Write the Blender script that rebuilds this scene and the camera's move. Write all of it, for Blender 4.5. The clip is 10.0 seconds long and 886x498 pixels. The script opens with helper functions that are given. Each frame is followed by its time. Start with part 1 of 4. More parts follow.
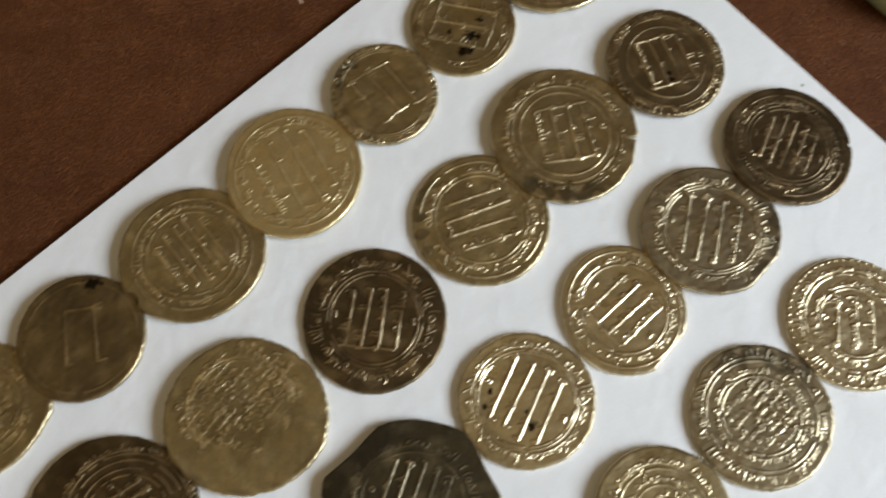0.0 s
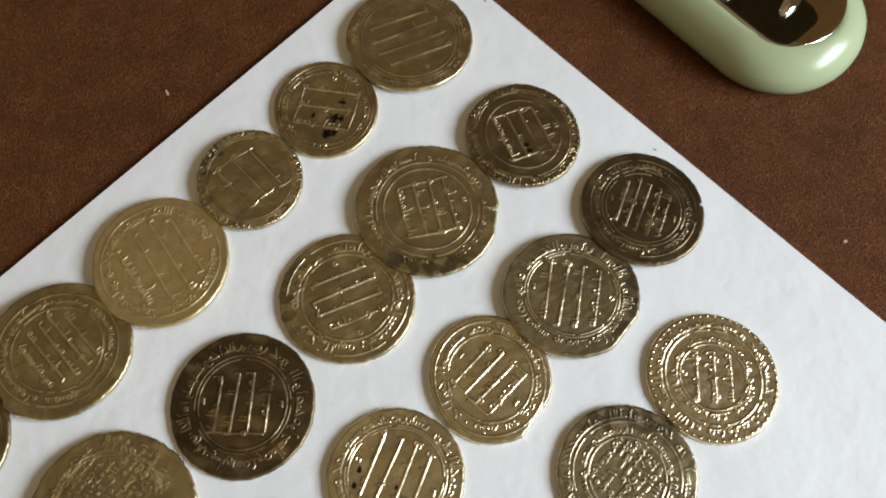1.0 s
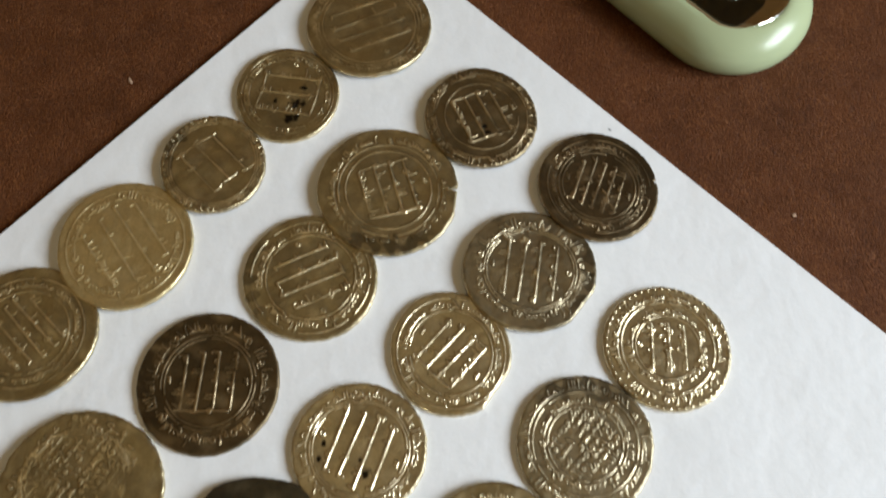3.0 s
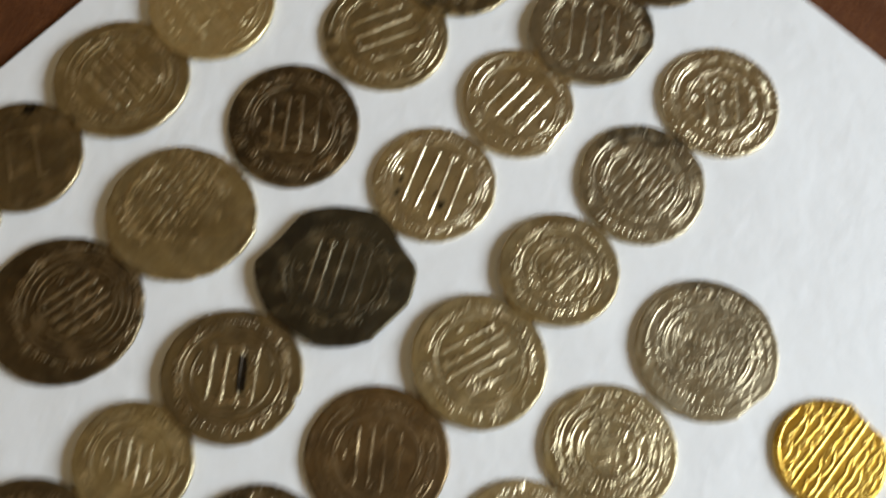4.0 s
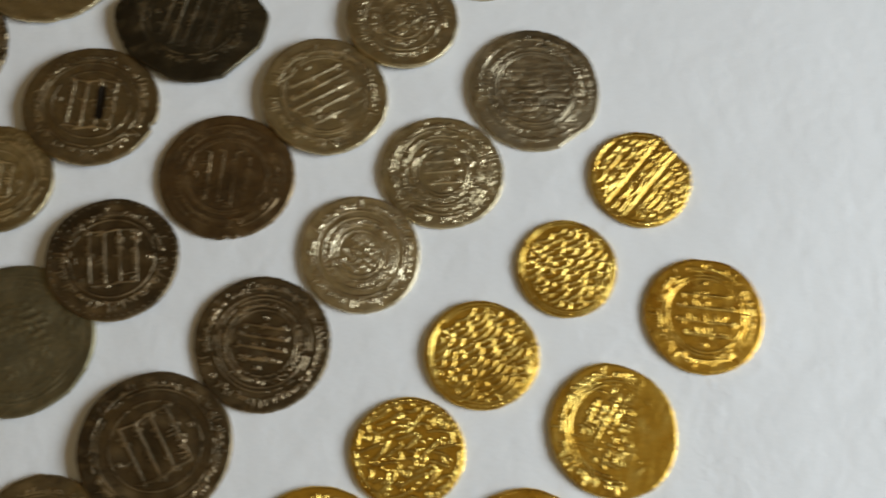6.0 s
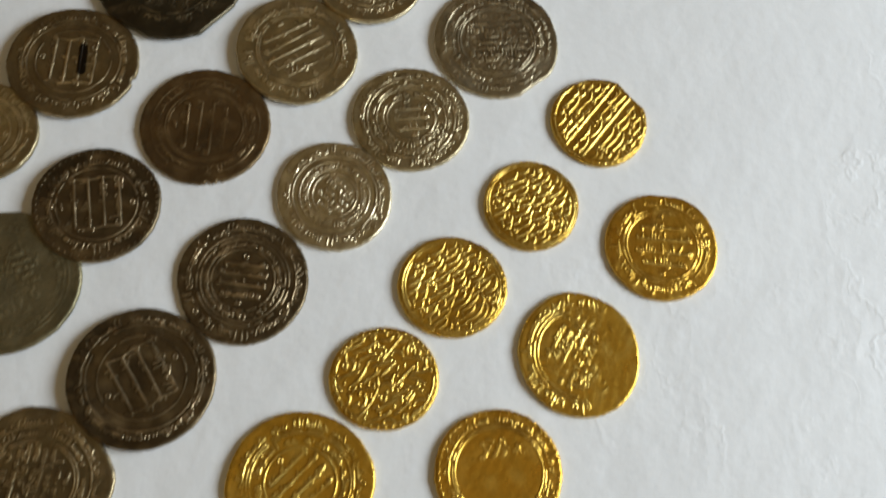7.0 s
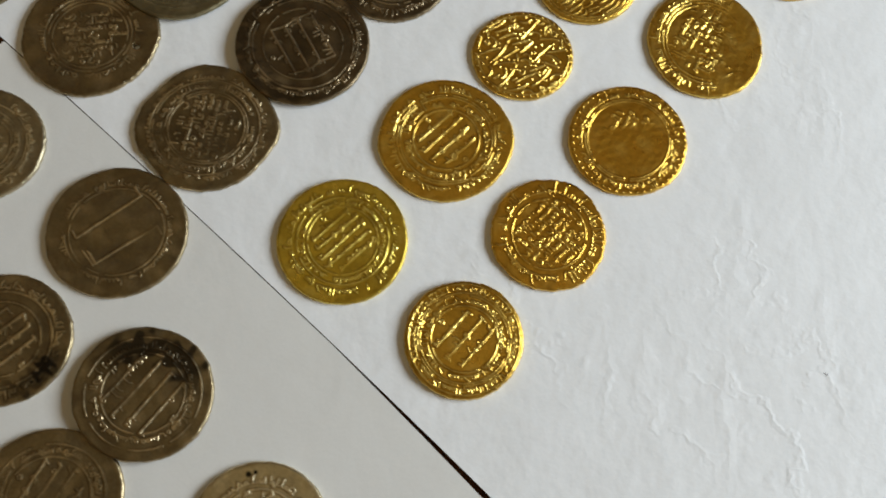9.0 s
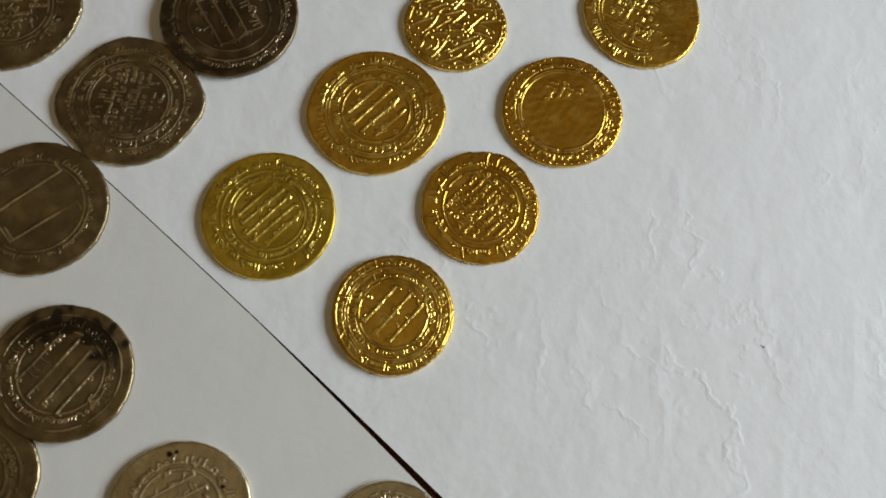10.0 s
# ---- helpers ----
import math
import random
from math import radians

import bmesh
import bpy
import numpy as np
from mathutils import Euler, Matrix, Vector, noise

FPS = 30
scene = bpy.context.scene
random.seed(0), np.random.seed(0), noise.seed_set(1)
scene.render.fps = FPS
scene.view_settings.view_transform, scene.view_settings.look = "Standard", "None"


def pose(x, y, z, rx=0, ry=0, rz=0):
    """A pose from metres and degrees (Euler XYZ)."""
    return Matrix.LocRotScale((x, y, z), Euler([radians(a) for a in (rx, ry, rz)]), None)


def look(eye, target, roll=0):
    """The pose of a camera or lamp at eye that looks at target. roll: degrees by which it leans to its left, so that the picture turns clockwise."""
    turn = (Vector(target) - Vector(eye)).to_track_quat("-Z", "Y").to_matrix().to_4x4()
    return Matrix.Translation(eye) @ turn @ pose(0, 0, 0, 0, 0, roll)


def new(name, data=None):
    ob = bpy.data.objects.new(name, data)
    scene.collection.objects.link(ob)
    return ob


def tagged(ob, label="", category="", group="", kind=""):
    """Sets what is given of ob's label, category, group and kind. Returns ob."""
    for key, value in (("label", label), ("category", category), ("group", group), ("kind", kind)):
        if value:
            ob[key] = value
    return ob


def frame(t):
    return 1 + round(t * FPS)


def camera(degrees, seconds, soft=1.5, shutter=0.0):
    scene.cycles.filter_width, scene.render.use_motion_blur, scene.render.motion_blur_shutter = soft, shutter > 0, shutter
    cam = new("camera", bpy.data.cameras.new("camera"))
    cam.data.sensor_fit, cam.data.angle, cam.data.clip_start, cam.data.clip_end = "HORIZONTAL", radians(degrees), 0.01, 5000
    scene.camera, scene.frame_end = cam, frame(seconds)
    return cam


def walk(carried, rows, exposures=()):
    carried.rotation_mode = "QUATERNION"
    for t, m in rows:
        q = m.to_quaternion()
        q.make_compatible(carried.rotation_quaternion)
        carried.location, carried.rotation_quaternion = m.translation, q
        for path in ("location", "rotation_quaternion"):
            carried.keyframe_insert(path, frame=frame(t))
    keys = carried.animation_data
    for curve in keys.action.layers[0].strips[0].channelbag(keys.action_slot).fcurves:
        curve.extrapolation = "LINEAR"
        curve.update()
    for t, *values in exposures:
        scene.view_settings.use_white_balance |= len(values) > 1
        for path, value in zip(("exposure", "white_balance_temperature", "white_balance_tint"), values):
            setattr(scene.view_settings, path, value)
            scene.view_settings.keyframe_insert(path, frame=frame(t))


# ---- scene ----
import functools

MM = 0.001

# ---------------------------------------------------------------- camera
cam = camera(50.1, 10.0, soft=1.75, shutter=0.65)
# seconds, x, y, z in metres, yaw, pitch, roll in degrees
ROWS = [
    (0.0, -0.00002, 0.02146, 0.16757, 0.100, -69.374, -3.302),
    (0.5, 0.00986, 0.02144, 0.16700, -4.132, -67.190, -0.969),
    (1.0, 0.01737, 0.02077, 0.17071, -7.089, -65.465, -0.035),
    (1.5, 0.01748, 0.02014, 0.17085, -8.024, -64.417, 0.461),
    (2.0, 0.02020, 0.02346, 0.17061, -7.461, -64.824, -0.085),
    (2.2, 0.02085, 0.02293, 0.17011, -8.172, -64.444, 0.322),
    (3.3, 0.01858, 0.00593, 0.17278, -10.844, -65.764, 2.232),
    (3.5, 0.01646, -0.00118, 0.17227, -11.375, -66.438, 2.533),
    (4.0, 0.00343, -0.01807, 0.17354, -9.245, -70.871, 1.882),
    (4.5, -0.00657, -0.03098, 0.17263, -6.323, -73.462, 0.116),
    (5.0, -0.00844, -0.04452, 0.17662, -11.470, -73.535, 4.405),
    (5.5, 0.00043, -0.05826, 0.16643, -9.781, -73.154, 2.440),
    (6.0, 0.01563, -0.06779, 0.17476, -21.290, -72.383, 13.447),
    (6.2, 0.01663, -0.06935, 0.17659, -24.600, -71.594, 15.803),
    (7.3, 0.00831, -0.09761, 0.17988, -24.535, -70.577, 15.051),
    (7.5, 0.00054, -0.10630, 0.18058, -21.937, -70.689, 12.644),
    (8.0, -0.01180, -0.12256, 0.17592, -17.365, -73.550, 9.118),
    (8.5, -0.01303, -0.13076, 0.17571, -17.642, -74.541, 9.798),
    (9.0, -0.01091, -0.13783, 0.17677, -15.898, -74.857, 8.551),
    (9.5, -0.00302, -0.14125, 0.17207, -18.185, -74.245, 10.044),
    (10.0, -0.00033, -0.14325, 0.17179, -18.618, -74.676, 10.666),
]
walk(cam, [(t, pose(x, y, z, 90 + pitch, 0, yaw) @ pose(0, 0, 0, 0, 0, roll)) for t, x, y, z, yaw, pitch, roll in ROWS],
     [(0.0, -0.06, 6250, 11), (1.0, -0.03, 6270, 11), (2.2, -0.05, 6300, 11), (3.5, -0.05, 6320, 10.5), (4.0, -0.12, 6320, 10.5), (4.5, -0.09, 6320, 10.5), (5.5, -0.11, 6350, 10), (6.0, -0.56, 6420, 9.5), (7.5, -0.44, 6430, 9.5), (9.0, -0.43, 6430, 9.5), (9.5, -0.42, 6430, 9.5), (10.0, -0.70, 6430, 9.5)])

# ---------------------------------------------------------------- light
world = bpy.data.worlds.new("sky")
scene.world = world
world.use_nodes = True
sky = world.node_tree.nodes.new("ShaderNodeTexSky")
sky.sky_type, sky.sun_disc = "NISHITA", False
sky.sun_elevation, sky.sun_rotation = radians(40), radians(200)
world.node_tree.links.new(sky.outputs["Color"], world.node_tree.nodes["Background"].inputs["Color"])
world.node_tree.nodes["Background"].inputs["Strength"].default_value = 0.1

# the daylight that falls in through the window
pane_light = bpy.data.lights.new("window_daylight", "AREA")
pane_light.shape, pane_light.size, pane_light.size_y = "RECTANGLE", 0.50, 0.34
pane_light.energy, pane_light.color = 12.5, (0.865, 0.955, 1.0)
new("window_daylight", pane_light).matrix_world = look((0.665, -0.20, 0.375), (0, -0.15, 0.40))

# ---------------------------------------------------------------- materials
def material(name):
    m = bpy.data.materials.new(name)
    m.use_nodes = True
    return m, m.node_tree, m.node_tree.nodes["Principled BSDF"]


def node(tree, kind, **values):
    n = tree.nodes.new(kind)
    for key, value in values.items():
        n.inputs[key.replace("_", " ")].default_value = value
    return n


def coords(tree, shift=True):
    """Object coordinates, moved by a random step for each object."""
    tc = tree.nodes.new("ShaderNodeTexCoord")
    if not shift:
        return tc.outputs["Object"]
    info = tree.nodes.new("ShaderNodeObjectInfo")
    add = tree.nodes.new("ShaderNodeVectorMath")
    tree.links.new(tc.outputs["Object"], add.inputs[0])
    tree.links.new(info.outputs["Random"], add.inputs[1])
    return add.outputs[0]


def noise_node(tree, vector, scale, detail=4.0, rough=0.6):
    n = node(tree, "ShaderNodeTexNoise", Scale=scale, Detail=detail, Roughness=rough)
    tree.links.new(vector, n.inputs["Vector"])
    return n.outputs["Fac"]


def ramp(tree, fac, stops):
    r = tree.nodes.new("ShaderNodeValToRGB")
    while len(r.color_ramp.elements) < len(stops):
        r.color_ramp.elements.new(0.5)
    for e, (at, col) in zip(r.color_ramp.elements, stops):
        e.position = at
        e.color = (*col, 1) if len(col) == 3 else col
    tree.links.new(fac, r.inputs["Fac"])
    return r.outputs["Color"]


def mix(tree, fac, a, b, blend="MIX"):
    m = tree.nodes.new("ShaderNodeMix")
    m.data_type, m.blend_type = "RGBA", blend
    for socket, value in ((m.inputs[0], fac), (m.inputs[6], a), (m.inputs[7], b)):
        if isinstance(value, (int, float)):
            socket.default_value = value
        elif isinstance(value, tuple):
            socket.default_value = (*value, 1)
        else:
            tree.links.new(value, socket)
    return m.outputs[2]


def bump(tree, height, strength, distance, under=None):
    b = node(tree, "ShaderNodeBump", Strength=strength, Distance=distance)
    tree.links.new(height, b.inputs["Height"])
    if under:
        tree.links.new(under, b.inputs["Normal"])
    return b.outputs["Normal"]


def grey(v):
    return (v, v, v)


def coin_metal(name, worn, toned, stain, rough, stained=0.5, metal=1.0):
    """Struck metal: worn on the raised strokes, brightened along the rim for caught light, toned in the field, with
    stains of their own shape.
    """
    m, tree, bsdf = material(name)
    vec = coords(tree)
    # real wear on the strokes, plus a painted glint along the rim
    raised = tree.nodes.new("ShaderNodeAttribute")
    raised.attribute_name = "wear_and_glint"
    grain = noise_node(tree, vec, 1600, 3)
    blot = noise_node(tree, vec, 170, 5, 0.65)
    patch = noise_node(tree, vec, 75, 3, 0.55)
    base = mix(tree, raised.outputs["Fac"], toned, worn)
    base = mix(tree, ramp(tree, blot, [(0.42, grey(0.0)), (0.68, grey(1.0))]), base, mix(tree, 0.5, base, stain))
    base = mix(tree, ramp(tree, patch, [(0.62 - 0.25 * stained, grey(0.0)), (0.72, grey(0.9))]), base, mix(tree, 0.75, base, stain))
    # darker tone close to the raised strokes and the rim
    recess_tone = tree.nodes.new("ShaderNodeAttribute")
    recess_tone.attribute_name = "recess_tone"
    base = mix(tree, recess_tone.outputs["Fac"], base, mix(tree, 0.35, stain, base))
    base = mix(tree, 0.35, base, ramp(tree, grain, [(0.3, grey(0.55)), (0.7, grey(1.0))]), "MULTIPLY")
    spot = tree.nodes.new("ShaderNodeAttribute")
    spot.attribute_name = "stain"
    base = mix(tree, spot.outputs["Fac"], base, (0.028, 0.022, 0.016))
    tree.links.new(base, bsdf.inputs["Base Color"])
    bsdf.inputs["Metallic"].default_value = metal
    tree.links.new(ramp(tree, blot, [(0.3, grey(rough - 0.06)), (0.75, grey(rough + 0.16))]), bsdf.inputs["Roughness"])
    nrm = bump(tree, grain, 0.40, 0.00014)
    tree.links.new(bump(tree, noise_node(tree, vec, 520, 4), 0.22, 0.0003, nrm), bsdf.inputs["Normal"])
    return m


METALS = {
    "pale": coin_metal("pale_silver", (0.941, 0.821, 0.519), (0.713, 0.583, 0.322), (0.515, 0.401, 0.197), 0.40, 0.2),
    "bright": coin_metal("bright_silver", (0.970, 0.869, 0.626), (0.574, 0.477, 0.295), (0.277, 0.205, 0.107), 0.32, 0.35),
    "silver": coin_metal("warm_silver", (0.891, 0.764, 0.501), (0.450, 0.368, 0.210), (0.198, 0.148, 0.076), 0.35, 0.42),
    "grey": coin_metal("grey_silver", (0.792, 0.688, 0.474), (0.386, 0.320, 0.206), (0.158, 0.124, 0.074), 0.37, 0.5),
    "tarnish": coin_metal("tarnished_silver", (0.653, 0.525, 0.322), (0.272, 0.210, 0.116), (0.104, 0.076, 0.042), 0.37, 0.6),
    "brown": coin_metal("brown_toned_silver", (0.446, 0.325, 0.179), (0.198, 0.132, 0.066), (0.084, 0.057, 0.030), 0.41, 0.5),
    "dark": coin_metal("dark_toned_silver", (0.535, 0.420, 0.260), (0.158, 0.115, 0.064), (0.059, 0.043, 0.024), 0.39, 0.6),
    "black": coin_metal("blackened_silver", (0.376, 0.315, 0.206), (0.099, 0.084, 0.054), (0.044, 0.036, 0.024), 0.42, 0.6),
    "olive": coin_metal("olive_toned_silver", (0.416, 0.363, 0.224), (0.238, 0.205, 0.121), (0.134, 0.115, 0.064), 0.48, 0.5),
    "gold": coin_metal("gold", (1.0, 0.76, 0.21), (0.72, 0.415, 0.055), (0.33, 0.165, 0.016), 0.29, 0.35),
    "deep": coin_metal("deep_gold", (1.0, 0.69, 0.16), (0.67, 0.36, 0.042), (0.30, 0.145, 0.013), 0.29, 0.4),
    "lemon": coin_metal("lemon_gold", (0.98, 0.79, 0.20), (0.70, 0.49, 0.062), (0.36, 0.235, 0.024), 0.30, 0.3),
}


def leather_material():
    m, tree, bsdf = material("brown_leather")
    vec = coords(tree, False)
    big = noise_node(tree, vec, 22, 5, 0.6)
    mid = noise_node(tree, vec, 120, 5, 0.65)
    fine = noise_node(tree, vec, 900, 4, 0.7)
    warp = tree.nodes.new("ShaderNodeTexNoise")
    warp.inputs["Scale"].default_value = 160
    tree.links.new(vec, warp.inputs["Vector"])
    push = tree.nodes.new("ShaderNodeVectorMath")
    push.operation = "MULTIPLY_ADD"
    tree.links.new(warp.outputs["Color"], push.inputs[0])
    push.inputs[1].default_value = (0.004, 0.004, 0.004)
    tree.links.new(vec, push.inputs[2])
    cell = node(tree, "ShaderNodeTexVoronoi", Scale=1800.0)
    cell.feature = "DISTANCE_TO_EDGE"
    tree.links.new(push.outputs[0], cell.inputs["Vector"])
    base = mix(tree, ramp(tree, big, [(0.35, grey(0.0)), (0.68, grey(1.0))]), (0.074, 0.0225, 0.0062), (0.108, 0.033, 0.0090))
    base = mix(tree, ramp(tree, mid, [(0.30, grey(0.0)), (0.85, grey(0.8))]), base, (0.138, 0.0435, 0.0135))
    base = mix(tree, 0.45, base, ramp(tree, fine, [(0.3, grey(0.45)), (0.7, grey(1.0))]), "MULTIPLY")
    crack = ramp(tree, cell.outputs["Distance"], [(0.0, grey(0.0)), (0.16, grey(1.0))])
    base = mix(tree, 0.30, base, crack, "MULTIPLY")
    long = tree.nodes.new("ShaderNodeMapping")
    long.inputs["Rotation"].default_value = (0, 0, radians(35))
    long.inputs["Scale"].default_value = (1, 0.45, 1)
    tree.links.new(push.outputs[0], long.inputs["Vector"])
    vein = node(tree, "ShaderNodeTexVoronoi", Scale=2200.0)
    vein.feature = "DISTANCE_TO_EDGE"
    tree.links.new(long.outputs[0], vein.inputs["Vector"])
    # lighter lines along the veins of the grain
    vein_line = ramp(tree, vein.outputs["Distance"], [(0.0, grey(1.0)), (0.13, grey(0.0))])
    vein_tone = mix(tree, 1.0, vein_line, ramp(tree, mid, [(0.25, grey(0.25)), (0.75, grey(0.75))]), "MULTIPLY")
    base = mix(tree, vein_tone, base, (0.25, 0.100, 0.036))
    tree.links.new(base, bsdf.inputs["Base Color"])
    bsdf.inputs["Roughness"].default_value = 0.6
    bsdf.inputs["Specular IOR Level"].default_value = 0.14
    n1 = bump(tree, crack, 0.9, 0.00014)
    n2 = bump(tree, fine, 0.5, 0.0002, n1)
    tree.links.new(bump(tree, mid, 0.5, 0.0008, n2), bsdf.inputs["Normal"])
    return m


def paper_material(name, tint, creased):
    m, tree, bsdf = material(name)
    vec = coords(tree, False)
    fibre = noise_node(tree, vec, 1800, 3)
    cloud = noise_node(tree, vec, 30, 4)
    base = mix(tree, ramp(tree, cloud, [(0.3, grey(0.0)), (0.7, grey(1.0))]), tint, tuple(0.965 * c for c in tint))
    base = mix(tree, 0.06, base, ramp(tree, fibre, [(0.35, grey(0.5)), (0.65, grey(1.0))]), "MULTIPLY")
    tree.links.new(base, bsdf.inputs["Base Color"])
    bsdf.inputs["Roughness"].default_value = 0.62
    bsdf.inputs["Specular IOR Level"].default_value = 0.3
    n = bump(tree, fibre, 0.06, 0.0001)
    n = bump(tree, cloud, 0.4, 0.0018 * creased, n)
    n = bump(tree, noise_node(tree, vec, 180, 3), 0.25, 0.0006 * creased, n)
    if creased >= 1:
        turn = tree.nodes.new("ShaderNodeMapping")
        turn.inputs["Rotation"].default_value = (0, 0, radians(-18))
        turn.inputs["Scale"].default_value = (45, 14, 1)
        tree.links.new(vec, turn.inputs["Vector"])
        sway = noise_node(tree, vec, 55, 4)
        shove = tree.nodes.new("ShaderNodeVectorMath")
        shove.operation = "MULTIPLY_ADD"
        tree.links.new(sway, shove.inputs[0])
        shove.inputs[1].default_value = (1.6, 0.9, 0)
        tree.links.new(turn.outputs[0], shove.inputs[2])
        cells = node(tree, "ShaderNodeTexVoronoi", Scale=1.5)
        cells.feature = "DISTANCE_TO_EDGE"
        tree.links.new(shove.outputs[0], cells.inputs["Vector"])
        fold = ramp(tree, cells.outputs["Distance"], [(0.0, grey(1.0)), (0.10, grey(0.0))])
        along = tree.nodes.new("ShaderNodeVectorMath")
        along.operation = "DOT_PRODUCT"
        along.inputs[1].default_value = (6.0, -8.0, 0)
        tree.links.new(vec, along.inputs[0])
        handled = ramp(tree, along.outputs["Value"], [(0.50, grey(0.0)), (0.95, grey(1.0))])
        where = ramp(tree, noise_node(tree, vec, 20, 2), [(0.45, grey(0.0)), (0.62, grey(1.0))])
        where = mix(tree, 1.0, where, handled, "MULTIPLY")
        n = bump(tree, mix(tree, 1.0, fold, where, "MULTIPLY"), 0.2, 0.0004, n)
    tree.links.new(n, bsdf.inputs["Normal"])
    return m


def plain_material(name, colour, rough, spec=0.5, metal=0.0, grain=300.0, vary=0.15, coat=0.0):
    m, tree, bsdf = material(name)
    vec = coords(tree, False)
    f = noise_node(tree, vec, grain, 4)
    base = mix(tree, ramp(tree, f, [(0.3, grey(0.0)), (0.7, grey(1.0))]), tuple(c * (1 - vary) for c in colour), colour)
    tree.links.new(base, bsdf.inputs["Base Color"])
    bsdf.inputs["Roughness"].default_value, bsdf.inputs["Metallic"].default_value = rough, metal
    bsdf.inputs["Specular IOR Level"].default_value = spec
    bsdf.inputs["Coat Weight"].default_value = coat
    tree.links.new(bump(tree, f, 0.08, 0.0003), bsdf.inputs["Normal"])
    return m


LEATHER = leather_material()
PAPER = paper_material("white_paper", (0.83, 0.83, 0.84), 1.0)
# less creased copy; the second sheet's dimmer light is put into its tint
PAPER_PLAIN_DIM = paper_material("plain_white_paper_dimmed", (0.725, 0.71, 0.685), 0.5)
# warm paints of the added walls and ceiling, set to tint the bounced light
WALL = plain_material("wall_paint", (0.66, 0.486, 0.278), 0.8, 0.2, 0, 6, 0.08)
CEILING = plain_material("ceiling_paint", (0.85, 0.692, 0.405), 0.85, 0.2, 0, 6, 0.05)
FLOOR = plain_material("floor_wood", (0.22, 0.13, 0.07), 0.5, 0.4, 0, 9, 0.4)
WOOD = plain_material("table_wood", (0.14, 0.07, 0.035), 0.45, 0.4, 0, 14, 0.4)
GREEN = plain_material("pale_green_plastic", (0.41, 0.465, 0.275), 0.26, 0.45, 0, 60, 0.06, 0.0)
CHROME = plain_material("chrome", (0.72, 0.71, 0.68), 0.07, 0.5, 1.0, 500, 0.08)
REFLECTION_DARK = plain_material("dark_reflection_metal", (0.11, 0.115, 0.10), 0.2, 0.5, 1.0, 500, 0.2)
FLECK = plain_material("pale_fleck", (0.55, 0.38, 0.26), 0.8, 0.2, 0, 900, 0.2)
INK = plain_material("dark_speck", (0.10, 0.10, 0.12), 0.8, 0.2, 0, 900, 0.2)


# ---------------------------------------------------------------- mesh helpers
def part(name, bm, mat, parent=None, label="", smooth=False):
    me = bpy.data.meshes.new(name)
    bm.to_mesh(me)
    bm.free()
    me.materials.append(mat)
    if smooth:
        me.polygons.foreach_set("use_smooth", [True] * len(me.polygons))
    ob = new(name, me)
    ob.parent = parent
    return tagged(ob, label)


def box(x0, x1, y0, y1, z0, z1, bevel=0.0):
    bm = bmesh.new()
    bmesh.ops.create_cube(bm, size=1)
    for v in bm.verts:
        v.co = Vector((x0 + (v.co.x + 0.5) * (x1 - x0), y0 + (v.co.y + 0.5) * (y1 - y0), z0 + (v.co.z + 0.5) * (z1 - z0)))
    if bevel:
        bmesh.ops.bevel(bm, geom=bm.edges[:], offset=bevel, segments=2, affect="EDGES", profile=0.5)
    return bm


# ---------------------------------------------------------------- the room, plain and unseen, added round the table to bounce warm light
TOP = -1.0 * MM          # leather
X0, X1, Y0, Y1, Z0, Z1 = -1.4, 0.70, -1.2, 1.3, -0.75, 1.25
tagged(part("floor", box(X0, X1, Y0, Y1, Z0 - 0.1, Z0), FLOOR), "dark brown wooden floor of the room", "floor", kind="structure")
tagged(part("ceiling", box(X0, X1, Y0, Y1, Z1, Z1 + 0.1), CEILING), "unseen added ceiling, warm beige, that bounces light down", "ceiling", kind="structure")
tagged(part("wall_west", box(X0 - 0.1, X0, Y0, Y1, Z0, Z1), WALL), "unseen added wall, plain beige, that bounces warm light", "wall", kind="structure")
tagged(part("wall_north", box(X0, X1, Y1, Y1 + 0.1, Z0, Z1), WALL), "unseen added wall, plain beige, that bounces warm light", "wall", kind="structure")
tagged(part("wall_south", box(X0, X1, Y0 - 0.1, Y0, Z0, Z1), WALL), "unseen added wall, plain beige, that bounces warm light", "wall", kind="structure")
east = tagged(new("wall_east"), "unseen added wall, plain beige, with a window opening", "wall", kind="structure")
WY0, WY1, WZ0, WZ1 = -0.47, 0.07, 0.18, 0.57
for y0, y1, z0, z1 in ((Y0, Y1, Z0, WZ0), (Y0, Y1, WZ1, Z1), (Y0, WY0, WZ0, WZ1), (WY1, Y1, WZ0, WZ1)):
    part("wall_panel", box(X1, X1 + 0.1, y0, y1, z0, z1), WALL, east)

# the table
table = tagged(new("table"), "table covered in mottled brown leather", "table")
part("top", box(-0.75, 0.6, -0.5, 0.5, -0.035, TOP, 0.0), LEATHER, table, "mottled brown leather table covering")
for x, y in ((-0.68, -0.43), (0.53, -0.43), (-0.68, 0.43), (0.53, 0.43)):
    part("leg", box(x - 0.03, x + 0.03, y - 0.03, y + 0.03, Z0, -0.035, 0.004), WOOD, table)


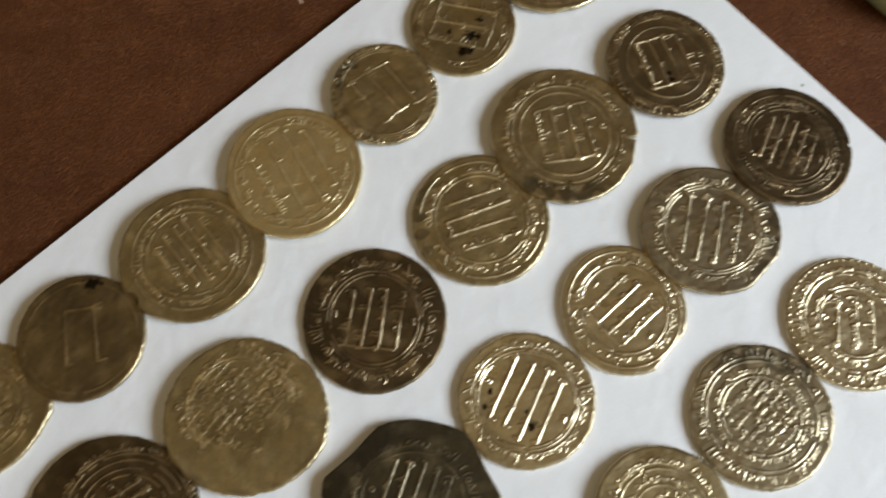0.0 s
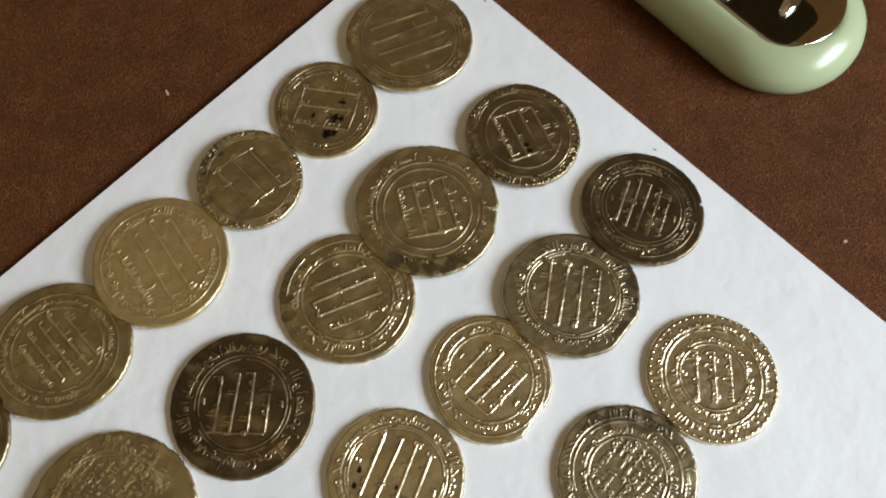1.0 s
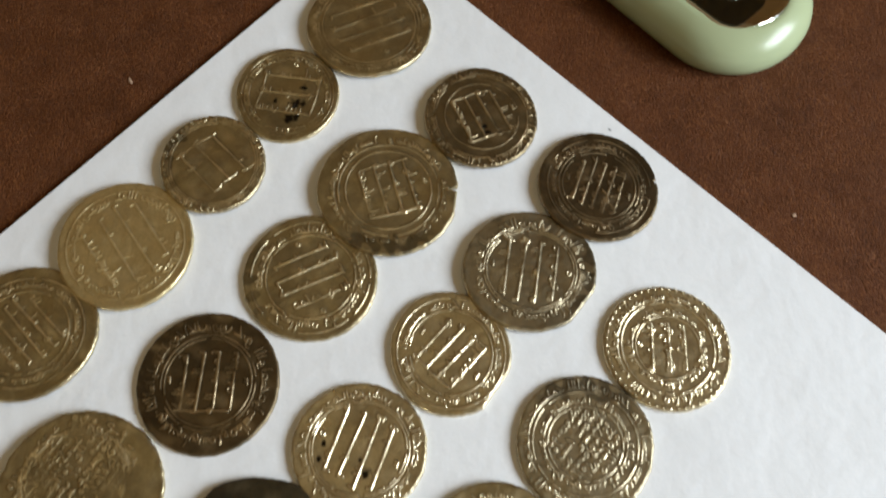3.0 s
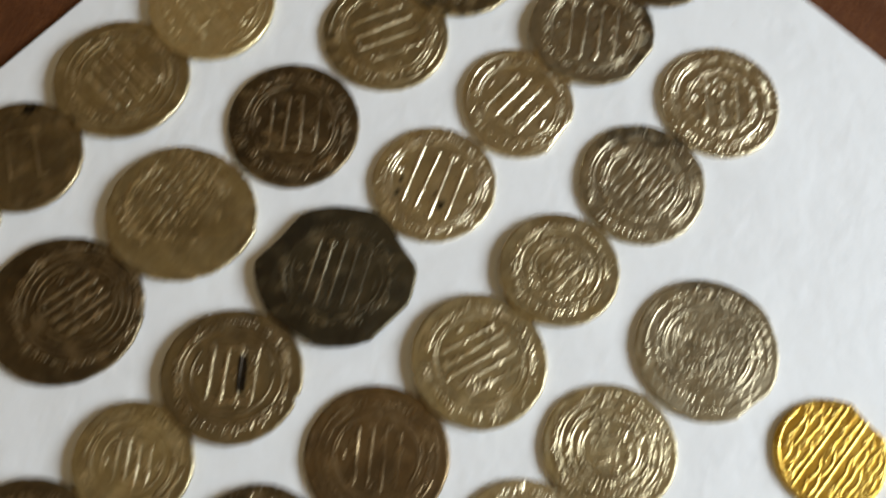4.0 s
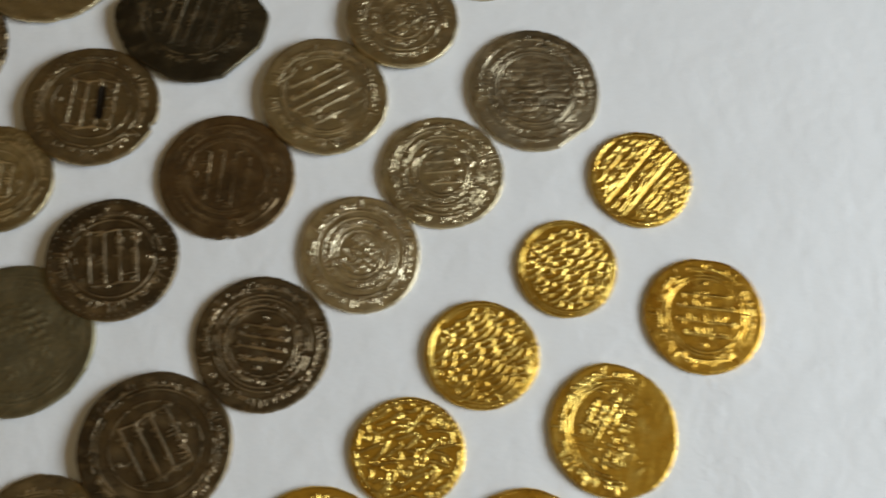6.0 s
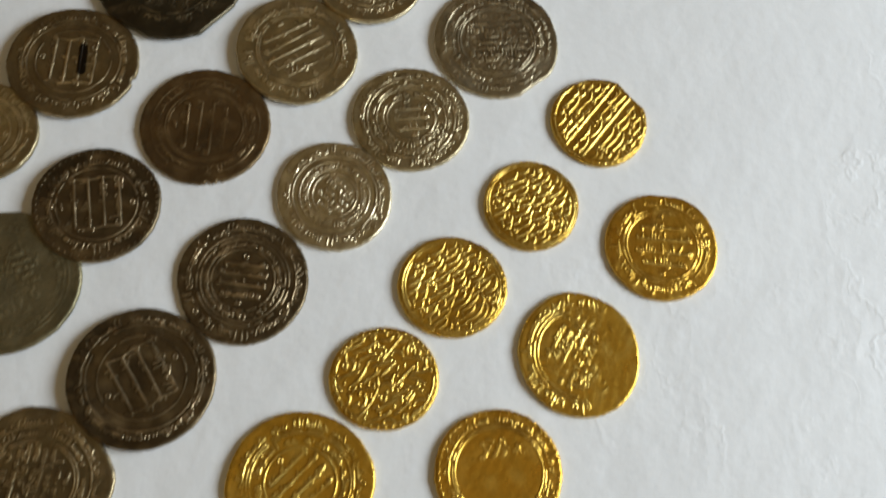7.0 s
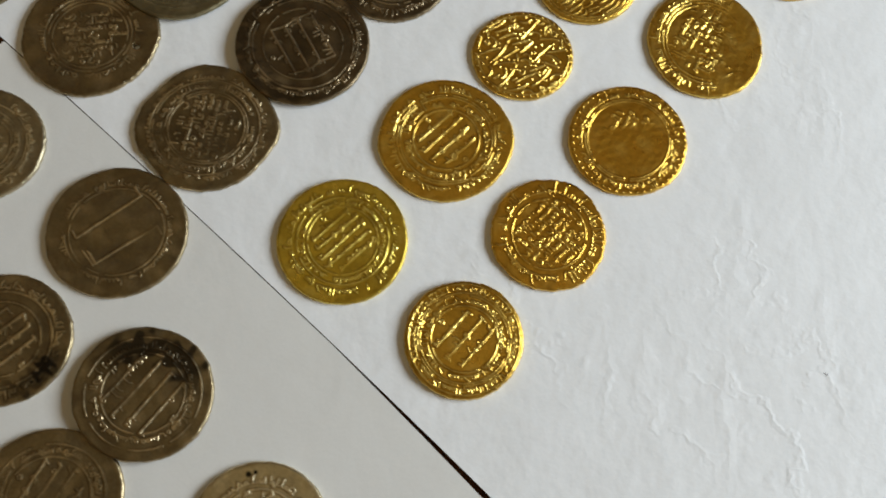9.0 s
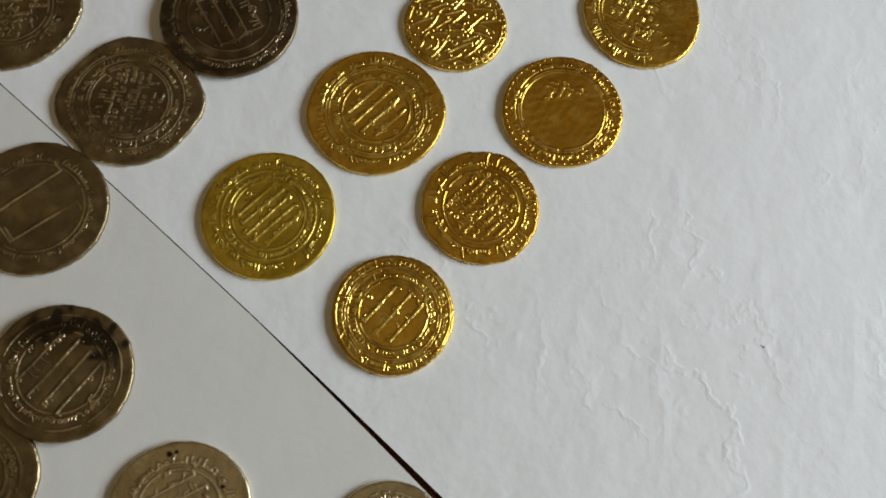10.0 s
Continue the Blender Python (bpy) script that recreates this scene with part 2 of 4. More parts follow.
# ---------------------------------------------------------------- the paper sheets
def sheet(name, edge_0, edge_1, top, thick, mat, label):
    """A thin sheet between two edges, functions of 0 to 1 that give (x, y) in mm."""
    nu, nv = 90, 120
    verts, faces = [], []
    for layer in (0, 1):
        for j in range(nv + 1):
            for i in range(nu + 1):
                u, v = i / nu, j / nv
                p = (1 - v) * edge_0(u) + v * edge_1(u)
                z = top - (thick if layer else 0)
                verts.append((p[0] * MM, p[1] * MM, z * MM))
    n = (nu + 1) * (nv + 1)
    at = lambda i, j, k: k * n + j * (nu + 1) + i
    for j in range(nv):
        for i in range(nu):
            faces.append((at(i, j, 0), at(i + 1, j, 0), at(i + 1, j + 1, 0), at(i, j + 1, 0)))
            faces.append((at(i, j, 1), at(i, j + 1, 1), at(i + 1, j + 1, 1), at(i + 1, j, 1)))
    for i in range(nu):
        faces.append((at(i, 0, 0), at(i, 0, 1), at(i + 1, 0, 1), at(i + 1, 0, 0)))
        faces.append((at(i, nv, 0), at(i + 1, nv, 0), at(i + 1, nv, 1), at(i, nv, 1)))
    for j in range(nv):
        faces.append((at(0, j, 0), at(0, j + 1, 0), at(0, j + 1, 1), at(0, j, 1)))
        faces.append((at(nu, j, 0), at(nu, j, 1), at(nu, j + 1, 1), at(nu, j + 1, 0)))
    me = bpy.data.meshes.new(name)
    me.from_pydata(verts, [], faces)
    me.materials.append(mat)
    bm = bmesh.new()
    bm.from_mesh(me)
    bmesh.ops.recalc_face_normals(bm, faces=bm.faces[:])
    bm.to_mesh(me)
    bm.free()
    return tagged(new(name, me), label, "paper sheet", kind="")


def bowed(p, q, bow, gap):
    """The edge from p to q (mm), bowed sideways, and drawn back by gap(v)."""
    p, q = np.array(p, float), np.array(q, float)
    side = np.array([-(q - p)[1], (q - p)[0]]) / np.linalg.norm(q - p)
    return lambda v: p + (q - p) * v + side * (bow * 4 * v * (1 - v) - gap(v))


def later(edge, start=0.314):
    """The same edge, begun further along, where the second sheet has its corner."""
    return lambda u: edge(start + (1 - start) * u)


JOIN_A, JOIN_B = (-142.9, 32.0), (49.9, -197.6)
sheet("paper_sheet", lambda u: np.array((30 + 176 * u + 2.8 * u**3, 179 - 239 * u + 2.1 * u**3)), bowed(JOIN_A, JOIN_B, 4.05, lambda v: 0.0), 0.0, 0.12, PAPER,
      "white paper sheet with faint creases under the coins")
sheet("paper_sheet", later(bowed(JOIN_A, JOIN_B, 4.05, lambda v: 0.20 + 9.0 * max(v - 0.62, 0) ** 1.1)), lambda u: np.array((-224.0 + 128 * u, -160 - 160 * u)), -0.02, 0.12, PAPER_PLAIN_DIM,
      "second white paper sheet laid edge to edge beside the first")


# unseen blocks added under both sheets, set back so the join falls dark
sheet("paper_sheet", lambda u: np.array((30 + 176 * u + 2.8 * u**3, 179 - 239 * u + 2.1 * u**3)), bowed(JOIN_A, JOIN_B, 4.05, lambda v: -5.0), -0.12, 0.88, PAPER_PLAIN_DIM,
      "unseen paper block added beneath the top sheet to deepen the dark join")
sheet("paper_sheet", later(bowed(JOIN_A, JOIN_B, 4.05, lambda v: 6.0), 0.335), lambda u: np.array((-222.0 + 126 * u, -162 - 158 * u)), -0.14, 0.86, PAPER_PLAIN_DIM,
      "unseen paper block added beneath the second sheet to deepen the dark join")


# ---------------------------------------------------------------- coins
@functools.lru_cache(maxsize=None)
def disc(n):
    """A round grid of n by n cells: x, y in -1 to 1, the outer ring of points and the faces."""
    lin = np.linspace(-1, 1, n + 1)
    u, v = np.meshgrid(lin, lin)
    ring = [j for j in range(n)] + [j * (n + 1) + n for j in range(n)]
    ring += [n * (n + 1) + n - j for j in range(n)] + [(n - j) * (n + 1) for j in range(n)]
    i, j = np.meshgrid(np.arange(n), np.arange(n))
    o = (j * (n + 1) + i).ravel()
    quads = np.stack([o, o + 1, o + n + 2, o + n + 1], 1)
    return (u * np.sqrt(1 - v**2 / 2)).ravel(), (v * np.sqrt(1 - u**2 / 2)).ravel(), np.array(ring), quads


def strokes_height(px, py, segs):
    """The raised height of rounded strokes: rows of x0, y0, x1, y1, half width, height, all in mm."""
    h = np.zeros(len(px), np.float32)
    for x0, y0, x1, y1, w, a in segs:
        near = np.nonzero((px > min(x0, x1) - 2.2 * w) & (px < max(x0, x1) + 2.2 * w) & (py > min(y0, y1) - 2.2 * w) & (py < max(y0, y1) + 2.2 * w))[0]
        if not len(near):
            continue
        dx, dy = x1 - x0, y1 - y0
        qx, qy = px[near] - x0, py[near] - y0
        s = np.clip((qx * dx + qy * dy) / (dx * dx + dy * dy + 1e-9), 0, 1)
        d2 = (qx - s * dx) ** 2 + (qy - s * dy) ** 2
        h[near] = np.maximum(h[near], a * np.exp(-((d2 / (w * w)) ** 1.8)))
    return h


def path_strokes(pts):
    return [(*p, *q) for p, q in zip(pts, pts[1:])]


def letter(rnd, x, w, tall):
    """Strokes of one letter-like mark on a base line at y = 0, from x to x + w."""
    k, lean = rnd.random(), rnd.uniform(-.12, .12)
    if k < 0.15:      # tall upright with a bent head
        return path_strokes([(x + w * 0.5, 0), (x + w * 0.48 + lean, tall * 0.75), (x + w * 0.22 + lean, tall)])
    if k < 0.22:      # two uprights
        return [(x + w * 0.1, 0, x + w * 0.1 + lean, tall), (x + w * 0.85, 0, x + w * 0.8 + lean, tall * 0.85)]
    if k < 0.38:      # low teeth on a joined line
        return path_strokes([(x, tall * 0.35), (x + w * 0.1, 0), (x + w * 0.5, 0), (x + w * 0.5, tall * 0.38), (x + w * 0.55, 0), (x + w, 0), (x + w, tall * 0.3)])
    if k < 0.60:      # round eye on the line
        q = min(w * 0.42, tall * 0.28)
        return path_strokes([(x + w * 0.5 + q * math.cos(t), q * 1.05 + q * math.sin(t)) for t in np.linspace(-1.5, 4.6, 8)])
    if k < 0.76:      # eye with a tail that swings below
        q = min(w * 0.34, tall * 0.24)
        eye = [(x + w * 0.45 + q * math.cos(t), q + q * math.sin(t)) for t in np.linspace(3.6, -1.2, 6)]
        return path_strokes(eye + [(x + w * 0.6, -tall * 0.2), (x + w * 0.2, -tall * 0.38), (x - w * 0.25, -tall * 0.3)])
    if k < 0.88:      # bowl
        return path_strokes([(x - w * 0.1, tall * 0.45), (x + w * 0.08, 0.05), (x + w * 0.5, -tall * 0.16), (x + w * 0.92, 0.05), (x + w, tall * 0.4)])
    if k < 0.96:      # slanting stroke with a foot
        return path_strokes([(x + w * 0.9, tall * 0.8), (x + w * 0.2, tall * 0.1), (x + w, 0)])
    return [(x + w * 0.5, tall * 0.25, x + w * 0.52, tall * 0.32)]


def line_script(rnd, cx, cy, length, tall, w, a, bold=1.0, busy=1.0):
    """A line of script along x through (cx, cy): a base bar and marks rising from it."""
    out = []
    x, end = cx - length / 2, cx + length / 2
    at = x + length * rnd.uniform(0.0, 0.08)
    while at < end - 0.4:      # the base line, broken between words
        run = length * (rnd.uniform(0.55, 1.0) if rnd.random() < bold else rnd.uniform(0.10, 0.28))
        stop = min(at + run, end)
        out.append((at, cy + rnd.uniform(-.08, .08), stop, cy + rnd.uniform(-.08, .08), w * rnd.uniform(0.95, 1.2), a * rnd.uniform(0.7, 0.98)))
        at = stop + rnd.uniform(0.3, 0.8)
    while x < end:
        step = rnd.uniform(0.8, 1.5)
        if rnd.random() < 0.85 * busy:
            size = tall * rnd.uniform(0.7, 1.15)
            for x0, y0, x1, y1 in letter(rnd, x, step * 0.85, size):
                out.append((x0, cy + y0, x1, cy + y1, w * rnd.uniform(0.75, 0.95), a * rnd.uniform(0.7, 1.1)))
        x += step
    return out


def bar_line(rnd, cx, cy, length, pitch, w, a, stubs=3):
    """One long bar with knobbed, spurred ends and a few stubs that rise from it."""
    tilt = rnd.uniform(-.03, .03) * length / 2
    x0, x1 = cx - length / 2, cx + length / 2
    out, at = [], x0
    while at < x1 - 0.3:      # struck in uneven runs
        stop = min(at + length * rnd.uniform(0.22, 0.55), x1)
        y0, y1 = (cy + tilt * (2 * (q - x0) / length - 1) for q in (at, stop))
        out.append((at, y0, stop, y1, w * rnd.uniform(1.1, 1.45), a * rnd.uniform(0.72, 1.05)))
        at = stop
    for ex, way in ((x0, -1), (x1, 1)):
        rise = pitch * rnd.uniform(0.18, 0.36) * rnd.choice((1, 1, -1))
        out.append((ex, cy + way * tilt, ex + rnd.uniform(-.3, .3), cy + way * tilt + rise, w * 1.15, a * rnd.uniform(0.8, 1.1)))
        if rnd.random() < 0.6:
            out += [(*q, w * 0.9, a) for q in letter(rnd, ex - 0.5, 1.0, pitch * 0.55) for q in [(q[0], q[1] + cy, q[2], q[3] + cy)]]
    for _ in range(stubs):
        q = rnd.uniform(x0 + 0.4, x1 - 0.4)
        if rnd.random() < 0.55:
            out += [(p[0], p[1] + cy, p[2], p[3] + cy, w * 0.72, a * rnd.uniform(0.55, 0.95)) for p in letter(rnd, q - 0.45, 0.9, pitch * 0.62)]
            continue
        out.append((q, cy, q + rnd.uniform(-.15, .15), cy + pitch * rnd.uniform(0.16, 0.36), w * 0.9, a * rnd.uniform(0.6, 1.0)))
    return out


def side_mark(rnd, x, y, w, a):
    """A small star or knot that stands alone beside the lines."""
    k = rnd.random()
    if k < 0.5:
        return [(x + 0.42 * math.cos(t), y + 0.42 * math.sin(t), x + 0.42 * math.cos(t + 1.05), y + 0.42 * math.sin(t + 1.05), w * 0.8, a) for t in np.arange(0, 5.3, 1.05)]
    return [(x - 0.55, y, x + 0.45, y + 0.1, w, a), (x + 0.45, y + 0.1, x + 0.5, y + 0.6, w * 0.9, a), (x - 0.2, y, x - 0.2, y + 0.5, w * 0.8, a)]


def panel_script(rnd, r, lines, w, a, framed=0, script=1, stubs=3, marks=True, fill=0.88):
    """Lines of script set as a panel: long bars, the last ones as letters, and cross bars that frame their ends."""
    out, pitch, ends = [], 1.52 * r / lines, []
    for k in range(lines):
        yy = ((lines - 1) / 2 - k) * pitch
        half = fill * math.sqrt(max(r * r - yy * yy * 0.85, 1.0)) * rnd.uniform(0.88, 1.0)
        if framed:
            half = min(half, 0.72 * r)
        cx = rnd.uniform(-.35, .35)
        ends.append((cx - half, cx + half, yy))
        if k >= lines - script:
            out += line_script(rnd, cx, yy - 0.1 * pitch, 2 * half, pitch * 0.7, w, a, 0.25, 1.0)
        else:
            out += bar_line(rnd, cx, yy, 2 * half, pitch, w, a, stubs)
    for side in range(framed):
        for p, q in zip(ends, ends[1:]):
            out.append((p[side], p[2], q[side], q[2], w * 1.1, a * rnd.uniform(0.7, 1.0)))
    if marks:
        out += side_mark(rnd, rnd.uniform(-.5, .5), 0.90 * r, w, a)
        if rnd.random() < 0.6:
            out += side_mark(rnd, rnd.uniform(-.5, .5), -0.93 * r, w, a)
    return out


def ring_script(rnd, r, tall, w, a, gaps=0.08, squash=1.0):
    """A legend that runs round the coin at radius r, its letters mostly joined along the foot."""
    out, th = [], rnd.uniform(0, 0.3)
    end = th + 2 * math.pi
    while th < end:
        step = rnd.uniform(0.7, 1.5)
        if rnd.random() > gaps:
            marks = letter(rnd, 0, step * 0.9, tall * rnd.uniform(0.75, 1.1))
            if rnd.random() < 0.55:
                marks.append((0, 0, step, 0))
            for x0, y0, x1, y1 in marks:
                t0, t1 = th + x0 / r, th + x1 / r
                out.append((math.cos(t0) * (r + y0), math.sin(t0) * (r + y0) * squash, math.cos(t1) * (r + y1), math.sin(t1) * (r + y1) * squash, w * rnd.uniform(0.9, 1.15), a * rnd.uniform(0.55, 1.05)))
        th += step / r
    return out


def circle_strokes(r, w, a, squash=1.0, gap=0.0, rnd=None):
    out, n = [], 44
    for k in range(n):
        if gap and rnd.random() < gap:
            continue
        t0, t1 = 2 * math.pi * k / n, 2 * math.pi * (k + 1) / n
        out.append((math.cos(t0) * r, math.sin(t0) * r * squash, math.cos(t1) * r, math.sin(t1) * r * squash, w, a))
    return out


def bead_strokes(r, n, w, a, squash=1.0):
    return [(math.cos(t) * r, math.sin(t) * r * squash, math.cos(t) * r + 1e-3, math.sin(t) * r * squash, w, a) for t in np.linspace(0, 2 * math.pi, n, endpoint=False)]


def swirl_script(rnd, r, w, a, rows=7):
    """Flowing, closely packed script over the whole face: sweeps, hooks, loops and dots that keep clear of each other."""
    out, taken = [], []
    clear = 1.72 * r / rows

    def fits(pts, room):
        for x, y in pts:
            if math.hypot(x, y) > r:
                return False
            for u, v in taken:
                if abs(u - x) < room and abs(v - y) < room and (u - x) ** 2 + (v - y) ** 2 < room * room:
                    return False
        return True

    def arc(x, y, turn, length, bend, n):
        pts = [(x, y)]
        for _ in range(n):
            x, y = x + length / n * math.cos(turn), y + length / n * math.sin(turn)
            turn += bend / n
            pts.append((x, y))
        return pts

    for tries, kind in ((160, "sweep"), (140, "hook"), (120, "loop"), (160, "stroke"), (140, "dot")):
        for _ in range(tries):
            q, t = r * math.sqrt(rnd.random()), rnd.uniform(0, 2 * math.pi)
            x, y = q * math.cos(t), q * math.sin(t)
            if kind == "sweep":
                pts = arc(x, y, rnd.gauss(0.0, 0.35), rnd.uniform(3.0, 6.0), rnd.uniform(-0.9, 0.9), 10)
            elif kind == "hook":
                pts = arc(x, y, rnd.gauss(0.2, 0.7), rnd.uniform(2.0, 3.4), rnd.choice((-1, 1)) * rnd.uniform(1.2, 2.6), 8)
            elif kind == "loop":
                pts = arc(x, y, rnd.uniform(0, 6.28), rnd.uniform(2.2, 3.2), 5.2, 9)
            elif kind == "stroke":
                pts = arc(x, y, rnd.choice((0.1, 1.45)) + rnd.gauss(0, 0.25), rnd.uniform(0.9, 2.0), rnd.uniform(-.6, .6), 4)
            else:
                pts = [(x, y), (x + 0.15, y + 0.1)]
            if fits(pts, clear * (0.5 if kind == "dot" else 0.56)):
                taken += pts
                out += [(*p, *p2, w * rnd.uniform(0.9, 1.12), a * rnd.uniform(0.8, 1.0)) for p, p2 in zip(pts, pts[1:])]
    return out


def wave_script(rnd, r, w, a, pitch=1.5, long_bars=()):
    """Rows of cup-shaped, joined script with hooks and dots, and long straight bars at the given heights."""
    out, y = [], -0.92 * r
    while y < 0.92 * r:
        half = math.sqrt(max(r * r - y * y, 0.2)) * 0.97
        if any(abs(y - q) < 0.6 * pitch for q in long_bars):
            y += pitch * 0.35
            out.append((-half, y, half, y + rnd.uniform(-.2, .2), w * 1.35, a * 1.1))
            y += pitch * 0.85
            continue
        x = -half + rnd.uniform(0, 0.6)
        while x < half - 0.5:
            length = min(rnd.choice((1.6, 2.2, 3.0, 4.2)) * rnd.uniform(0.85, 1.15), half - x)
            k = rnd.random()
            if k < 0.62:      # a cup that lifts at its end
                deep = rnd.uniform(0.05, 0.34) * pitch
                pts = [(x + length * q, y - deep * math.sin(math.pi * q) + 0.35 * pitch * max(q - 0.7, 0) / 0.3) for q in np.linspace(0, 1, 7)]
            elif k < 0.80:    # a loop with a tail
                q0 = 0.27 * pitch
                pts = [(x + q0 + q0 * math.cos(t), y + q0 * math.sin(t)) for t in np.linspace(0.4, 6.6, 8)] + [(x + length, y - 0.2 * pitch)]
            elif k < 0.93:    # a slanting upright
                pts = [(x + 0.1, y - 0.3 * pitch), (x + 0.35, y + 0.45 * pitch)]
                length = 0.6
            else:             # a dot
                pts = [(x + 0.2, y + 0.1), (x + 0.32, y + 0.16)]
                length = 0.5
            out += [(*p, *q, w * rnd.uniform(0.9, 1.15), a * rnd.uniform(0.75, 1.05)) for p, q in zip(pts, pts[1:]) if math.hypot(*q) < r]
            x += length + rnd.uniform(0.3, 0.55)
        y += pitch * rnd.uniform(0.92, 1.08)
    return out


def blot_script(rnd, r, w, a, pitch=1.55):
    """A field crowded with small worn letters in uneven rows."""
    out, y = [], -0.92 * r
    while y < 0.85 * r:
        half = math.sqrt(max(r * r - y * y, 0.3))
        x = -half + rnd.uniform(0, 0.5)
        while x < half - 0.4:
            step = rnd.uniform(0.7, 1.5)
            if rnd.random() < 0.88:
                for x0, y0, x1, y1 in letter(rnd, x, step * 0.85, pitch * rnd.uniform(0.6, 0.95)):
                    lift = y + rnd.uniform(-.06, .06)
                    out.append((x0, lift + y0, x1, lift + y1, w * rnd.uniform(0.8, 1.1), a * rnd.uniform(.5, 1.05)))
            x += step
        y += pitch * rnd.uniform(0.85, 1.1)
    return out


def soft_field(rnd, px, py, size):
    """A smooth random field of about unit spread, with the given wavelength in mm."""
    f = np.zeros(len(px))
    for _ in range(9):
        t, k = rnd.uniform(0, 2 * math.pi), 2 * math.pi / (size * rnd.uniform(0.7, 1.6))
        f += np.sin(k * (px * math.cos(t) + py * math.sin(t)) + rnd.uniform(0, 6.28))
    return f / 2.1


def vertex_normals(verts, quads):
    p = verts[quads]
    face = np.cross(p[:, 2] - p[:, 0], p[:, 3] - p[:, 1])
    total = np.zeros_like(verts)
    for k in range(4):
        np.add.at(total, quads[:, k], face)
    return total / np.maximum(np.linalg.norm(total, axis=1, keepdims=True), 1e-20)


def shell(name, verts, quads, normal, values, mat):
    """A mesh of the given faces, with the normals of the whole surface that it belongs to."""
    used, index = np.unique(quads, return_inverse=True)
    me = bpy.data.meshes.new(name)
    me.vertices.add(len(used))
    me.vertices.foreach_set("co", verts[used].astype(np.float32).ravel())
    me.loops.add(4 * len(quads))
    me.loops.foreach_set("vertex_index", index.astype(np.int32).ravel())
    me.polygons.add(len(quads))
    me.polygons.foreach_set("loop_start", np.arange(0, 4 * len(quads), 4, dtype=np.int32))
    me.polygons.foreach_set("use_smooth", np.ones(len(quads), bool))
    me.update(calc_edges=True)
    for key, value in values.items():
        me.attributes.new(key, "FLOAT", "POINT").data.foreach_set("value", value[used])
    me.normals_split_custom_set_from_vertices(normal[used].tolist())
    me.materials.append(mat)
    return new(name, me)


def coin(name, x, y, rx, ry, metal, style, angle, label, seed, lines=4, inner=0.56, rings=(0.60,), beads=0.0, worn=0.2, depth=0.23,
         legends=((0.70, 1.35),), lobes=0.012, notch=(), flats=(), corner=(), hole=None, smooth=None, over=None, group="", thick=1.0, off=(0.0, 0.0), spots=(), bars=(), arc=None, smooth2=False, framed=0, script=1, stubs=5, marks=True, fine=176, pitch=1.5, long_bars=()):
    """A hand-struck coin with its centre at (x, y) mm. Radii of inner, rings and legends are in parts of the coin's radius; notch: rows of
    (direction, width, depth mm); corner: rows of (direction, mm); flats: rows of (direction, depth); smooth: (direction, where) of a part that took no relief; over: the
    centre of the coin on which its edge lies; off: how far the die missed the middle, in mm; framed: how many ends of
    the lines are joined by a cross bar; script: how many of the lines are letters without a bar; fine: cells of the mesh across the coin."""
    rnd = random.Random(seed)
    disc_x, disc_y, ring, top_quads = disc(fine)
    theta = np.arctan2(disc_y, disc_x)
    rho = np.hypot(disc_x, disc_y)
    ragged = np.zeros(len(theta))
    for k in range(2, 7):
        ragged += lobes * rnd.uniform(-1, 1) * np.cos(k * theta + rnd.uniform(0, 6.28)) * (1.6 / k)
    for k in (11, 17, 23, 37, 53):
        ragged += lobes * 0.20 * rnd.uniform(0.3, 1) * np.cos(k * theta + rnd.uniform(0, 6.28))
    for d, depth_f in flats:
        c = np.cos(theta - radians(d))
        ragged = np.where(c > 1 - depth_f, (1 - depth_f) / np.maximum(c, 0.3) - 1 + ragged * 0.4, ragged)
    for d, deep in corner:
        turn = (theta - radians(d) + math.pi) % (2 * math.pi) - math.pi
        ragged = ragged + 0.75 * deep / rx * (np.exp(-((turn / 0.30) ** 2)) - 0.25 * np.exp(-((turn / 0.8) ** 2)))
    out = 1 + ragged * rho**3
    px, py = disc_x * rx * out, disc_y * ry * out
    for d, wide, deep in notch:
        turn = np.abs((theta - radians(d) + math.pi) % (2 * math.pi) - math.pi)
        pull = 1 - deep / rx * np.exp(-((turn * rx / wide) ** 4)) * np.clip((rho - 0.75) / 0.25, 0, 1)
        px, py = px * pull, py * pull
    r = (rx + ry) / 2
    a, w = 0.80 * depth, 0.19 if rx > 11 else 0.175
    segs, squash = [], ry / rx
    for q in rings:
        segs += circle_strokes(q * r, 0.17, a * 0.75, squash, 0.12, rnd)
    if beads:
        segs += bead_strokes(beads * r, int(beads * r * 4.6), 0.20, a * 0.8, squash)
    for q, tall in legends:
        segs += ring_script(rnd, q * r, tall * 1.15, w * 0.80, a * 1.05, 0.08, squash)
    ca, sa = math.cos(radians(angle)), math.sin(radians(angle))
    field = []
    if style in ("lines", "bars", "square"):
        field += panel_script(rnd, inner * r, lines, w, a * 1.15, framed, script, stubs, marks)
    elif style == "waves":
        field += wave_script(rnd, inner * r, w * 0.98, a * 1.2, pitch, long_bars)
    elif style == "swirl":
        field += swirl_script(rnd, inner * r, w * 1.2, a * 1.2, lines)
    elif style == "blots":
        field += blot_script(rnd, inner * r, w * 0.95, a)
    field = [(x0 * ca - y0 * sa, x0 * sa + y0 * ca, x1 * ca - y1 * sa, x1 * sa + y1 * ca, ww, aa) for x0, y0, x1, y1, ww, aa in field]
    around = strokes_height(px - off[0], py - off[1], segs)
    middle = strokes_height(px - off[0], py - off[1], field)
    relief = np.maximum(around, middle)
    beside = strokes_height(px - off[0], py - off[1], [(x0, y0, x1, y1, 2.3 * ww, 1.0) for x0, y0, x1, y1, ww, aa in segs + field])
